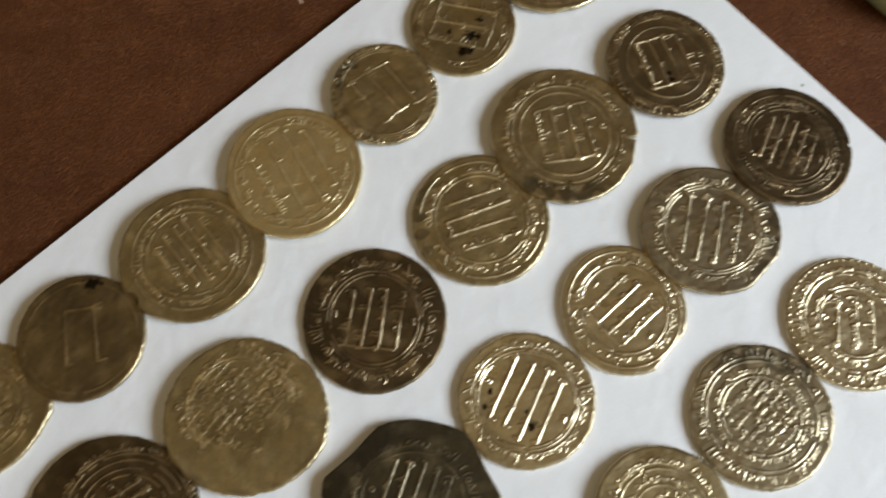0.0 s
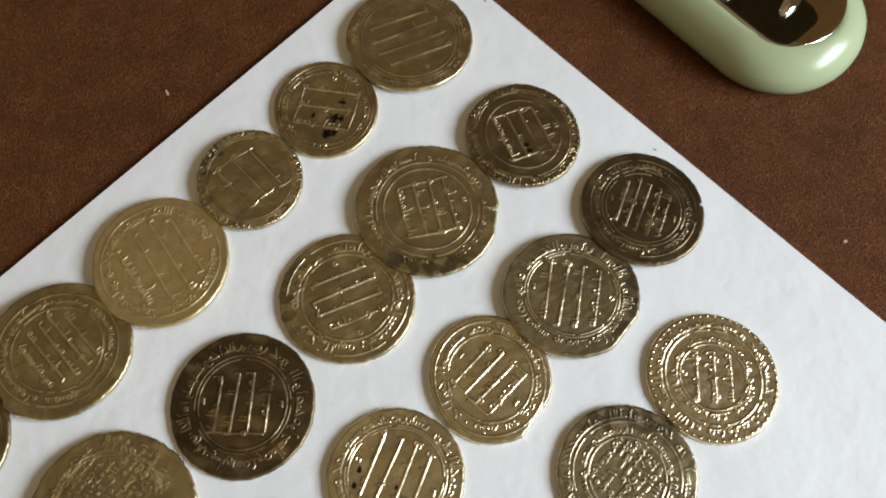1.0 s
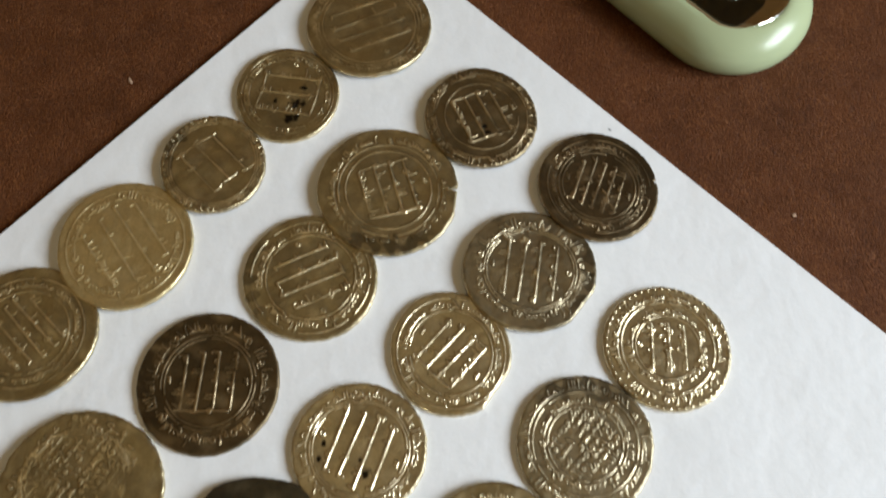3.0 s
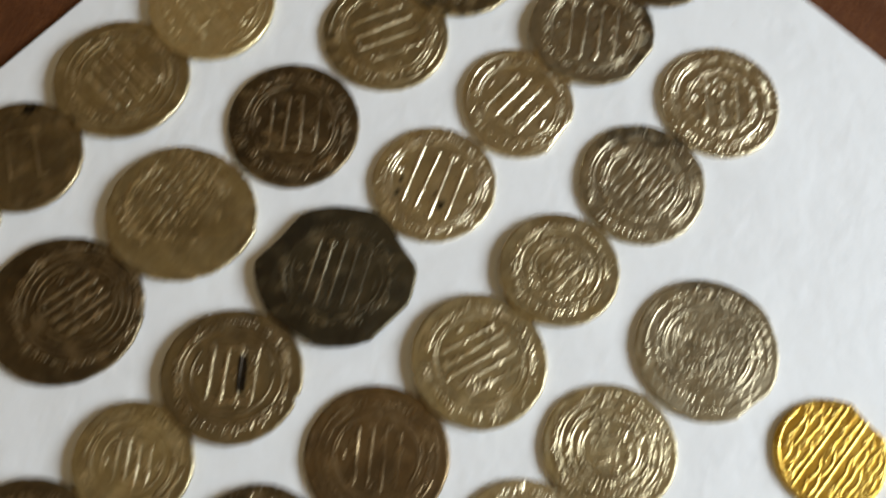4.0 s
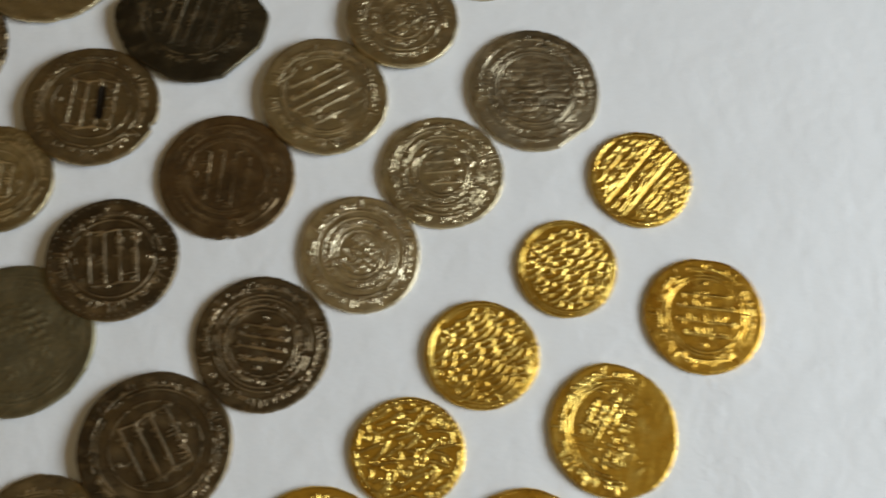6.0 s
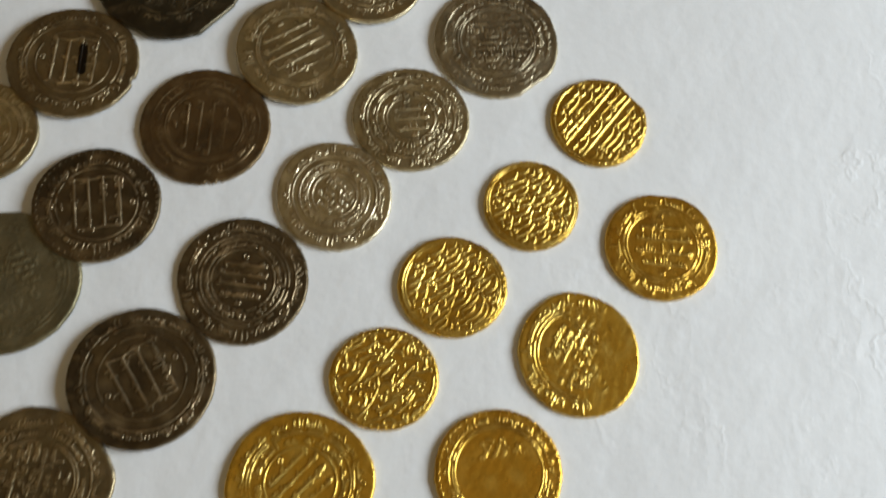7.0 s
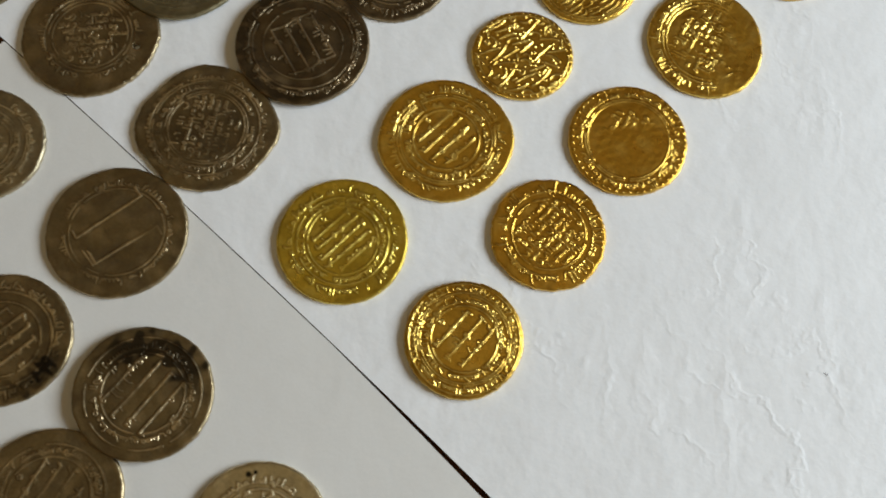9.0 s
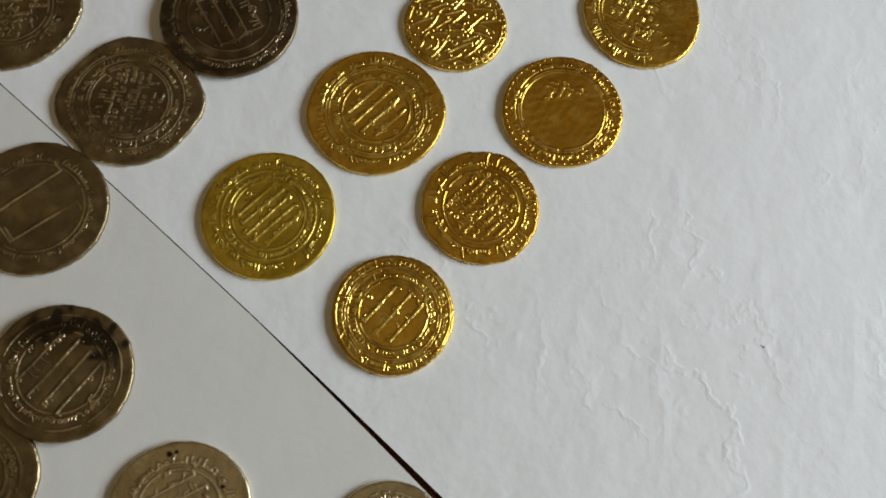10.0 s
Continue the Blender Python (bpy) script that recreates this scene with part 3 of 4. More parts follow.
    fade = np.clip(1.05 - 0.75 * worn - 0.22 * soft_field(rnd, px, py, 9.0), 0.2, 1.1)
    if smooth:
        d, where = smooth
        along = (px * math.cos(radians(d)) + py * math.sin(radians(d))) / r
        fade *= np.clip((where - along + 0.12 * soft_field(rnd, px, py, 4.0)) / 0.3, 0.03, 1)
    if smooth2:
        fade *= np.clip((rho - 0.60) / 0.08, 0.04, 1) + np.clip((py / r - 0.2) / 0.1, 0, 0.6) * (rho < 0.6)
    relief = relief * fade * (1 + 0.08 * soft_field(rnd, px, py, 0.9))
    stain = np.zeros(len(px))
    ragged_edge = 0.25 * soft_field(rnd, px, py, 1.3)
    for hx, hy, hr in spots:
        stain = np.maximum(stain, np.clip((hr - np.hypot(px - hx, py - hy)) / (0.45 * hr) + ragged_edge * 1.6, 0, 1))
    for x0, y0, x1, y1, hw in bars:
        along = np.clip(((px - x0) * (x1 - x0) + (py - y0) * (y1 - y0)) / ((x1 - x0) ** 2 + (y1 - y0) ** 2), 0, 1)
        away = np.hypot(px - x0 - along * (x1 - x0), py - y0 - along * (y1 - y0))
        stain = np.maximum(stain, np.clip((hw - away) / 0.15 + ragged_edge * 0.5, 0, 1))
    if arc:
        a0, a1, where, hw, strong = arc
        turn = (np.degrees(theta) - a0) % 360
        inside = (turn < a1 - a0) * np.sin(np.radians(np.clip(turn / (a1 - a0), 0, 1) * 180))
        stain = np.maximum(stain, np.clip((hw - np.abs(rho * r - where * r)) / 1.1 + 0.7 * soft_field(rnd, px, py, 3.0), 0, strong) * np.clip(inside * 1.6, 0, 1))
    edge = np.clip((1 - rho) * r, 0, None)
    pz = thick + relief + 0.011 * soft_field(rnd, px, py, 2.2) + 0.05 * soft_field(rnd, px, py, 14.0)
    pz += 0.03 * np.exp(-(((edge - 0.55) / 0.35) ** 2)) * (1 + 0.6 * np.sin(theta * 29 + 3 * np.sin(theta * 7)))
    pz -= 0.30 * np.exp(-edge / 0.13)
    keep = np.ones(len(top_quads), bool)
    if hole:
        hx, hy, hr = hole
        hd = np.hypot(px - hx, py - hy)
        pz = np.where(hd < hr * 1.5, np.minimum(pz, thick - 0.05), pz)
        keep = ~(hd[top_quads] < hr).all(1)
    n = len(px)
    rim_x, rim_y, rim_z = px[ring], py[ring], pz[ring]
    sx, sy = rim_x / np.hypot(rim_x, rim_y), rim_y / np.hypot(rim_x, rim_y)
    layers = [np.stack([rim_x + sx * 0.07, rim_y + sy * 0.07, rim_z * 0.55], 1), np.stack([rim_x - sx * 0.05, rim_y - sy * 0.05, 0 * rim_z], 1)]
    verts = np.concatenate([np.stack([px, py, pz], 1), *layers]) * MM
    m = len(ring)
    this, then = np.arange(m), (np.arange(m) + 1) % m
    side = [np.stack([n + this, n + then, ring[then], ring[this]], 1), np.stack([n + m + this, n + m + then, n + then, n + this], 1)]
    if hole:
        quads = top_quads[keep]
        count = {}
        for q in quads.tolist():
            for k in range(4):
                e = (q[k], q[(k + 1) % 4])
                count[e] = 1
        inner_edges = [e for e in count if (e[1], e[0]) not in count and math.hypot(px[e[0]] - hole[0], py[e[0]] - hole[1]) < hole[2] * 2.5]
        base = len(verts)
        extra, wall = [], []
        for k, (p, q) in enumerate(inner_edges):
            extra += [(px[p] * MM, py[p] * MM, 0), (px[q] * MM, py[q] * MM, 0)]
            wall.append((q, p, base + 2 * k, base + 2 * k + 1))
        verts = np.concatenate([verts, np.array(extra)])
        side.append(np.array(wall))
    quads = np.concatenate([top_quads[keep], *side])
    # the script stands out as parts of its own: each face goes to the blank, the middle or the ring of script
    normal = vertex_normals(verts, quads)
    value, dirt = np.zeros(len(verts), np.float32), np.zeros(len(verts), np.float32)
    value[:n] = np.clip(relief / (0.75 * a) + 0.15 * soft_field(rnd, px, py, 5.0), 0, 1)
    # brighter tone along the rim stands in for light caught by the edge
    value[:n] = np.maximum(value[:n], 0.8 * np.exp(-edge / 0.2))
    value[n:n + m] = 0.8
    dirt[:n] = stain
    # strongest right beside the strokes and just inside the coin's edge
    recess_values = np.zeros(len(verts), np.float32)
    recess_values[:n] = np.clip(beside * fade * (0.75 + 0.35 * soft_field(rnd, px, py, 4.0)) - 1.3 * relief / a, 0, 0.85)
    recess_values[:n] = np.maximum(recess_values[:n], np.clip(0.5 + 0.4 * soft_field(rnd, px, py, 5.0) - edge / 1.1, 0, 0.7) * np.clip(edge / 0.35, 0, 1))
    high = np.zeros((2, len(verts)))
    high[0, :n], high[1, :n] = middle * fade, around * fade
    face_high = high[:, quads].max(2)
    which = np.where(face_high.max(0) < 0.3 * a, 0, 1 + (face_high[1] >= face_high[0]))
    ob = shell(name, verts, quads[which == 0], normal, {'wear_and_glint': value, 'stain': dirt, 'recess_tone': recess_values}, METALS[metal])
    for k, piece in ((1, "inscription"), (2, "legend")):
        if (which == k).sum() > 40:
            shell(piece, verts, quads[which == k], normal, {'wear_and_glint': value, 'stain': dirt, 'recess_tone': recess_values}, METALS[metal]).parent = ob
    place = Matrix.Translation((x * MM, y * MM, 0))
    if over:
        way = Vector((over[0] - x, over[1] - y, 0)).normalized()
        lean = math.asin(min(0.8 * thick / (1.9 * r), 0.2))
        place = Matrix.Translation((x * MM, y * MM, r * MM * math.sin(lean))) @ Matrix.Rotation(lean, 4, Vector((way.y, -way.x, 0)))
    ob.matrix_world = place
    return tagged(ob, label, "coin", group)


SILVER_ROWS, GOLD_ROWS = "old silver coins in rows", "old gold coins in rows"
coin("silver_coin", 25.9, 148.9, 13.8, 14.1, "silver", "lines", 18, "worn warm silver coin with faint lines of script", 100, lines=4, inner=0.66, rings=(0.74, 0.8), legends=((0.85, 1.0),), over=(6.4, 133.3), script=0, stubs=2, worn=0.5, fine=110, group=SILVER_ROWS)
coin("silver_coin", 6.4, 133.3, 11.0, 12.0, "silver", "square", -17, "small silver coin with a square frame and black stains", 101, lines=3, inner=0.72, rings=(0.8, 0.86), legends=((0.72, 0.9),), worn=0.25, framed=2, spots=((1.5, -2.9, 1.4), (2.9, -3.1, 0.9), (-0.3, -6.4, 1.4), (1.2, -6.3, 1.0), (3.6, 0.9, 0.9), (-2.8, -1.4, 0.6)), group=SILVER_ROWS)
coin("silver_coin", -10.2, 118.1, 10.7, 11.8, "silver", "bars", -55, "small silver coin with two long bars", 102, lines=3, inner=0.7, rings=(0.78, 0.82), legends=((0.86, 0.9),), beads=0.93, arc=(112, 212, 0.88, 1.2, 0.5), over=(-28.2, 102.0), framed=1, script=0, stubs=1, worn=0.3, marks=False, group=SILVER_ROWS)
coin("silver_coin", -28.2, 102.0, 13.4, 14.0, "pale", "bars", -62, "pale gilded silver coin with square-set script", 103, inner=0.74, rings=(0.84,), legends=((0.72, 1.4),), over=(-47.4, 86.0), lines=4, worn=0.3, depth=0.2, stubs=2, group=SILVER_ROWS)
coin("silver_coin", -47.4, 86.0, 13.8, 13.7, "silver", "lines", -54, "silver coin with fine lines and a chipped edge", 104, lines=5, inner=0.58, rings=(0.62, 0.82), legends=((0.7, 1.1),), notch=((219, 1.8, 1.0),), over=(-67.1, 70.9), worn=0.3, group=SILVER_ROWS)
coin("silver_coin", -67.1, 70.9, 11.8, 12.1, "tarnish", "square", -82, "worn smooth brownish silver coin with a dark spot at the edge", 105, inner=0.6, rings=(0.86,), legends=(), worn=0.72, spots=((0.9, 10.0, 1.5), (2.2, 10.5, 1.0)), over=(-85.0, 58.6), lines=2, framed=1, script=0, stubs=0, marks=False, fine=110, group=SILVER_ROWS)
coin("silver_coin", 46.7, 121.6, 11.9, 12.6, "tarnish", "square", -75, "small toned silver coin with square script panel", 106, inner=0.62, rings=(0.64, 0.8), legends=((0.84, 1.1),), beads=0.94, worn=0.25, lobes=0.016, spots=((0.2, -2.9, 0.7), (0.6, -4.3, 0.8)), over=(24.9, 106.8), lines=4, framed=2, group=SILVER_ROWS)
coin("silver_coin", 24.9, 106.8, 14.4, 15.0, "silver", "bars", -83, "large silver coin with a split in its edge", 107, lines=4, inner=0.56, rings=(0.6, 0.7), legends=((0.76, 1.1),), notch=((-7, 0.35, 1.7),), flats=((-16, 0.03),), arc=(-148, -43, 0.88, 1.6, 0.55), over=(7.4, 89.9), framed=2, worn=0.22, depth=0.25, group=SILVER_ROWS)
coin("silver_coin", 7.4, 89.9, 13.2, 13.4, "silver", "lines", 17, "silver coin with four bold lines of script", 108, lines=4, inner=0.62, rings=(0.66, 0.88), legends=((0.72, 1.6),), arc=(122, 222, 0.92, 1.0, 0.45), worn=0.1, depth=0.26, group=SILVER_ROWS)
coin("silver_coin", -13.4, 71.3, 13.2, 13.9, "dark", "lines", 79, "dark-toned silver coin with clear ring of script", 109, lines=4, inner=0.58, rings=(0.6, 0.65), legends=((0.74, 1.8),), worn=0.1, arc=(77, 227, 0.9, 1.4, 0.4), framed=1, depth=0.24, group=SILVER_ROWS)
coin("silver_coin", -36.6, 54.8, 14.8, 13.9, "silver", "blots", 51, "large worn silver coin struck off centre", 110, legends=((0.64, 1.0),), lobes=0.02, corner=((-26, 0.5), (94, 0.5)), over=(-59.3, 38.2), inner=0.78, worn=0.3, smooth=(-66, 0.30), off=(-1.0, 2.0), rings=(0.6, 0.66), group=SILVER_ROWS)
coin("silver_coin", 67.8, 101.6, 12.3, 12.8, "dark", "lines", 62, "dark brown-toned silver coin with fine script", 111, lines=5, inner=0.56, rings=(0.6, 0.66, 0.84), legends=((0.72, 1.0),), notch=((-3, 0.4, 0.6),), over=(50.3, 85.1), script=2, worn=0.45, group=SILVER_ROWS)
coin("silver_coin", 50.3, 85.1, 13.3, 13.0, "grey", "lines", 72, "grey silver coin with four upright lines of script", 112, lines=4, inner=0.62, rings=(0.66, 0.7), legends=((0.75, 1.7),), worn=0.15, flats=((-46, 0.05),), depth=0.23, arc=(-78, 52, 0.92, 1.1, 0.5), over=(32.3, 70.6), group=SILVER_ROWS)
coin("silver_coin", 32.3, 70.6, 11.5, 12.4, "bright", "lines", 40, "bright silver coin with slanting lines of script", 113, lines=4, inner=0.62, rings=(0.66, 0.86), legends=((0.72, 1.3),), worn=0.15, flats=((-46, 0.07),), depth=0.23, framed=1, group=SILVER_ROWS)
coin("silver_coin", 13.1, 54.9, 12.4, 12.2, "bright", "lines", 61, "bright silver coin with long lines and dark specks", 114, lines=4, inner=0.66, rings=(0.7, 0.74), legends=((0.8, 1.5),), worn=0.15, lobes=0.016, depth=0.24, spots=((0.7, -4.6, 1.0), (-6.4, 1.8, 0.6), (-7.4, -0.8, 0.6), (-0.1, -2.2, 0.5)), script=0, stubs=2, group=SILVER_ROWS)
coin("silver_coin", 73.4, 65.6, 12.2, 12.6, "bright", "lines", 80, "bright silver coin with two dense rings of script", 115, lines=3, inner=0.48, rings=(0.5, 0.72), legends=((0.55, 1.0), (0.78, 1.2)), worn=0.05, depth=0.25, beads=0.94, script=2, group=SILVER_ROWS)
coin("silver_coin", 53.9, 49.8, 12.7, 12.8, "grey", "blots", 42, "silver coin with crowded dark script", 116, inner=0.5, rings=(0.54, 0.76), legends=((0.6, 1.2), (0.82, 1.2)), lobes=0.02, depth=0.24, arc=(17, 137, 0.85, 1.8, 0.55), worn=0.25, group=SILVER_ROWS)
coin("silver_coin", -85.0, 58.6, 12.9, 12.5, "silver", "blots", 23, "silver coin with a worn bent edge", 117, inner=0.55, rings=(0.6, 0.8), legends=((0.68, 1.2),), worn=0.35, lobes=0.02, corner=((-1, 1.4),), fine=110, group=SILVER_ROWS)
coin("silver_coin", -59.3, 38.2, 15.1, 14.5, "dark", "lines", 31, "large brown-toned silver coin with double rings", 118, inner=0.44, rings=(0.48, 0.56, 0.66, 0.74), legends=((0.78, 1.3),), worn=0.05, lines=5, off=(2.6, 0.6), script=3, group=SILVER_ROWS)
coin("silver_coin", -7.8, 38.4, 15.0, 14.3, "black", "lines", 67, "blackened silver coin with an angular edge", 119, lines=5, inner=0.55, rings=(0.6,), legends=((0.68, 1.5),), flats=((136, 0.09), (22, 0.07), (-131, 0.06), (-51, 0.05)), corner=((-1, 0.7), (166, 1.2), (49, 0.5)), arc=(84, 244, 0.85, 2.2, 0.5), over=(-28.6, 21.5), worn=0.62, group=SILVER_ROWS)
coin("silver_coin", -28.6, 21.5, 13.1, 12.7, "tarnish", "lines", 77, "silver coin with bold upright bars and a black patch", 120, lines=4, inner=0.54, rings=(0.58, 0.72), legends=((0.78, 1.3),), worn=0.15, bars=((2.3, 2.8, 1.4, -2.6, 0.95),), notch=((-28, 0.8, 0.5),), over=(-47.0, 8.2), framed=2, depth=0.26, group=SILVER_ROWS)
coin("silver_coin", 16.8, 18.5, 12.6, 13.0, "silver", "lines", 23, "silver coin with five slanting lines", 121, lines=5, inner=0.58, rings=(0.62, 0.66), legends=((0.74, 1.5),), worn=0.3, over=(-3.8, 3.6), group=SILVER_ROWS)
coin("silver_coin", 34.6, 34.1, 11.7, 11.5, "silver", "blots", 33, "silver coin with small crowded centre and rings", 122, inner=0.36, rings=(0.42, 0.66), legends=((0.5, 1.0), (0.74, 1.3)), worn=0.25, over=(16.8, 18.5), group=SILVER_ROWS)
coin("silver_coin", 59.3, 15.2, 13.6, 13.5, "grey", "blots", -6, "grey silver coin with crowded worn script", 123, inner=0.52, rings=(0.58, 0.62), legends=((0.7, 1.3), (0.84, 0.9)), flats=((-61, 0.04),), corner=((29, 0.6), (-36, 0.5)), arc=(24, 114, 0.9, 1.2, 0.4), worn=0.42, group=SILVER_ROWS)
coin("silver_coin", -85.2, 20.0, 11.3, 11.2, "pale", "lines", 53, "pale silver coin near the sheet edge", 124, lines=4, inner=0.58, rings=(0.64, 0.8), legends=((0.7, 1.2),), worn=0.35, fine=110, group=SILVER_ROWS)
coin("silver_coin", -47.0, 8.2, 10.8, 11.0, "silver", "lines", 79, "small silver coin with a double ring", 125, lines=4, inner=0.46, rings=(0.5, 0.66, 0.7), legends=((0.78, 1.0),), depth=0.17, over=(-66.3, -4.6), framed=2, worn=0.35, group=SILVER_ROWS)
coin("silver_coin", -3.8, 3.6, 13.1, 12.8, "brown", "lines", 78, "worn brown copper-toned coin with faint script", 126, lines=4, inner=0.5, rings=(0.58, 0.62, 0.84), legends=((0.72, 1.1),), notch=((-94, 0.5, 0.5), (-84, 0.5, 0.4)), worn=0.7, group=SILVER_ROWS)
coin("silver_coin", 37.9, -0.5, 12.2, 11.9, "silver", "lines", -2, "silver coin with many concentric rings", 127, lines=3, inner=0.36, rings=(0.42, 0.6, 0.76), legends=((0.48, 0.9), (0.65, 0.9), (0.82, 1.1)), worn=0.15, group=SILVER_ROWS)
coin("silver_coin", 19.8, -15.2, 11.5, 11.8, "bright", "blots", -51, "bright silver coin with concentric rings", 128, inner=0.32, rings=(0.38, 0.46, 0.6, 0.72), legends=((0.5, 0.9), (0.78, 1.3)), worn=0.2, group=SILVER_ROWS)
coin("silver_coin", -66.3, -4.6, 13.1, 12.4, "dark", "lines", 43, "dark brown-toned silver coin, worn", 129, lines=4, inner=0.52, rings=(0.58, 0.7), legends=((0.76, 1.1),), worn=0.5, over=(-84.7, -19.5), fine=110, group=SILVER_ROWS)
coin("silver_coin", -26.1, -10.5, 12.2, 12.0, "dark", "lines", 89, "toned silver coin with four dark upright bars", 130, lines=4, inner=0.6, rings=(0.64,), legends=((0.72, 1.5),), worn=0.15, depth=0.24, beads=0.94, arc=(54, 194, 0.88, 1.4, 0.4), over=(-44.0, -23.6), framed=2, group=SILVER_ROWS)
coin("silver_coin", -44.0, -23.6, 14.2, 14.1, "olive", "blots", 12, "large smooth olive-grey silver coin", 131, inner=0.5, rings=(0.78, 0.84), legends=((0.7, 1.0),), worn=0.75, over=(-62.5, -39.1), fine=110, group=SILVER_ROWS)
coin("silver_coin", -0.1, -30.1, 12.5, 12.8, "dark", "lines", -17, "dark silver coin with a small central panel", 132, lines=4, inner=0.42, rings=(0.48, 0.64, 0.7), legends=((0.54, 0.9), (0.8, 1.3)), worn=0.15, group=SILVER_ROWS)
coin("silver_coin", -20.4, -46.1, 13.5, 13.3, "dark", "square", 112, "dark brown coin with a framed script panel", 133, lines=4, inner=0.56, rings=(0.6, 0.76), legends=((0.82, 1.2),), worn=0.2, arc=(90, 290, 0.88, 1.6, 0.5), over=(-40.9, -61.7), framed=2, group=SILVER_ROWS)
coin("silver_coin", -62.5, -39.1, 13.7, 13.1, "tarnish", "blots", 0, "brownish silver coin pierced near the edge", 134, inner=0.5, rings=(0.56, 0.62), legends=((0.68, 1.3),), worn=0.3, hole=(9.0, -3.6, 0.75), lobes=0.02, group=SILVER_ROWS)
coin("silver_coin", -40.9, -61.7, 13.8, 13.1, "tarnish", "blots", 72, "brownish silver coin with a wavy edge", 135, inner=0.5, rings=(0.56, 0.6, 0.78), legends=((0.66, 1.1), (0.82, 0.9)), worn=0.35, flats=((132, 0.04), (-148, 0.05)), lobes=0.018, corner=((90, 0.9), (-11, 1.2), (177, 0.5)), group=SILVER_ROWS)
coin("silver_coin", -59.2, -81.0, 13.5, 12.9, "tarnish", "bars", 28, "smooth olive-brown silver coin with two long bars", 136, rings=(0.68,), legends=((0.74, 1.0),), script=0, stubs=0, marks=False, inner=0.66, worn=0.45, framed=0, lines=2, group=SILVER_ROWS)
coin("silver_coin", -85.2, -60.2, 13.2, 12.0, "grey", "lines", 32, "toned silver coin with fine rings of script", 137, lines=4, inner=0.5, rings=(0.54, 0.66, 0.78), legends=((0.6, 0.9), (0.82, 1.1)), worn=0.2, fine=110, group=SILVER_ROWS)
coin("silver_coin", -81.1, -99.1, 13.0, 12.4, "tarnish", "lines", 212, "toned silver coin with dark-centred script", 138, inner=0.54, rings=(0.58, 0.74), legends=((0.8, 1.2),), worn=0.15, depth=0.24, arc=(-98, -8, 0.8, 2.0, 0.6), fine=110, spots=((8.0, -6.0, 2.2), (6.4, -7.8, 1.4)), group=SILVER_ROWS)
coin("silver_coin", -55.8, -112.4, 12.7, 12.4, "tarnish", "bars", 223, "silver coin with bright bars and dark patina arc", 139, lines=4, rings=(0.6, 0.84), legends=((0.68, 1.2),), worn=0.2, depth=0.24, over=(-73.2, -128.3), stubs=1, inner=0.62, arc=(-20, 150, 0.7, 2.6, 0.85), group=SILVER_ROWS)
coin("silver_coin", -73.2, -128.3, 13.0, 11.8, "tarnish", "lines", 52, "brown-toned silver coin beside another", 140, lines=4, inner=0.56, rings=(0.6, 0.8), legends=((0.68, 1.2),), worn=0.35, fine=110, group=SILVER_ROWS)
coin("silver_coin", -37.1, -138.5, 12.3, 11.3, "bright", "lines", 19, "bright silver coin with crisp script and small dark spots", 141, lines=4, inner=0.56, rings=(0.6,), legends=((0.7, 1.4),), worn=0.15, depth=0.24, fine=110, spots=((-1.0, 9.3, 0.6), (0.3, 9.6, 0.45), (7.8, 2.5, 0.5)), group=SILVER_ROWS)
coin("silver_coin", -2.2, -148.8, 10.0, 9.8, "bright", "lines", 31, "bright silver coin beside the sheet join", 142, lines=4, inner=0.56, rings=(0.6, 0.8), legends=((0.68, 1.2),), worn=0.15, fine=110, group=SILVER_ROWS)
coin("silver_coin", -84.7, -19.5, 11.7, 11.1, "tarnish", "lines", 22, "brown-toned silver coin near the sheet edge", 143, lines=4, inner=0.56, rings=(0.6, 0.8), legends=((0.68, 1.2),), worn=0.35, fine=110, group=SILVER_ROWS)
coin("gold_coin", 77.3, -6.7, 10.3, 10.2, "gold", "waves", 42, "small gold coin covered in flowing script, flattened edge", 144, inner=0.9, rings=(0.93,), legends=(), worn=0.05, flats=((32, 0.07),), depth=0.2, corner=((52, 0.5), (8, 0.4)), beads=0.96, long_bars=(-2.2, 2.6), pitch=1.3, group=GOLD_ROWS)
coin("gold_coin", 59.0, -23.1, 9.8, 9.8, "gold", "waves", 22, "small gold coin with closely packed flowing script", 145, inner=0.86, rings=(0.9, 0.95), legends=(), worn=0.0, depth=0.2, pitch=1.2, group=GOLD_ROWS)
coin("gold_coin", 39.9, -37.6, 10.8, 10.4, "gold", "waves", 28, "small gold coin with slanting flowing script", 146, inner=0.86, rings=(0.89, 0.94), legends=(), worn=0.0, depth=0.2, beads=0.96, long_bars=(), pitch=1.15, group=GOLD_ROWS)
coin("gold_coin", 23.8, -53.4, 10.4, 9.9, "gold", "swirl", 20, "small bright gold coin with looping flowing script", 147, lines=16, inner=0.88, rings=(0.92,), legends=(), worn=0.0, depth=0.22, beads=0.96, group=GOLD_ROWS)
coin("gold_coin", 5.7, -69.8, 13.3, 12.9, "gold", "lines", 36, "broad gold coin with lines of script in a ring", 148, lines=4, inner=0.46, rings=(0.5, 0.7, 0.74), legends=((0.58, 1.1), (0.8, 1.1)), worn=0.15, corner=((182, 0.6), (-5, 0.5)), stubs=6, group=GOLD_ROWS)
coin("gold_coin", -16.8, -88.0, 12.6, 12.5, "lemon", "lines", 36, "greenish yellow gold coin with five fine lines", 149, lines=5, inner=0.5, rings=(0.54, 0.7), legends=((0.6, 1.0), (0.78, 1.2)), worn=0.15, stubs=6, group=GOLD_ROWS)
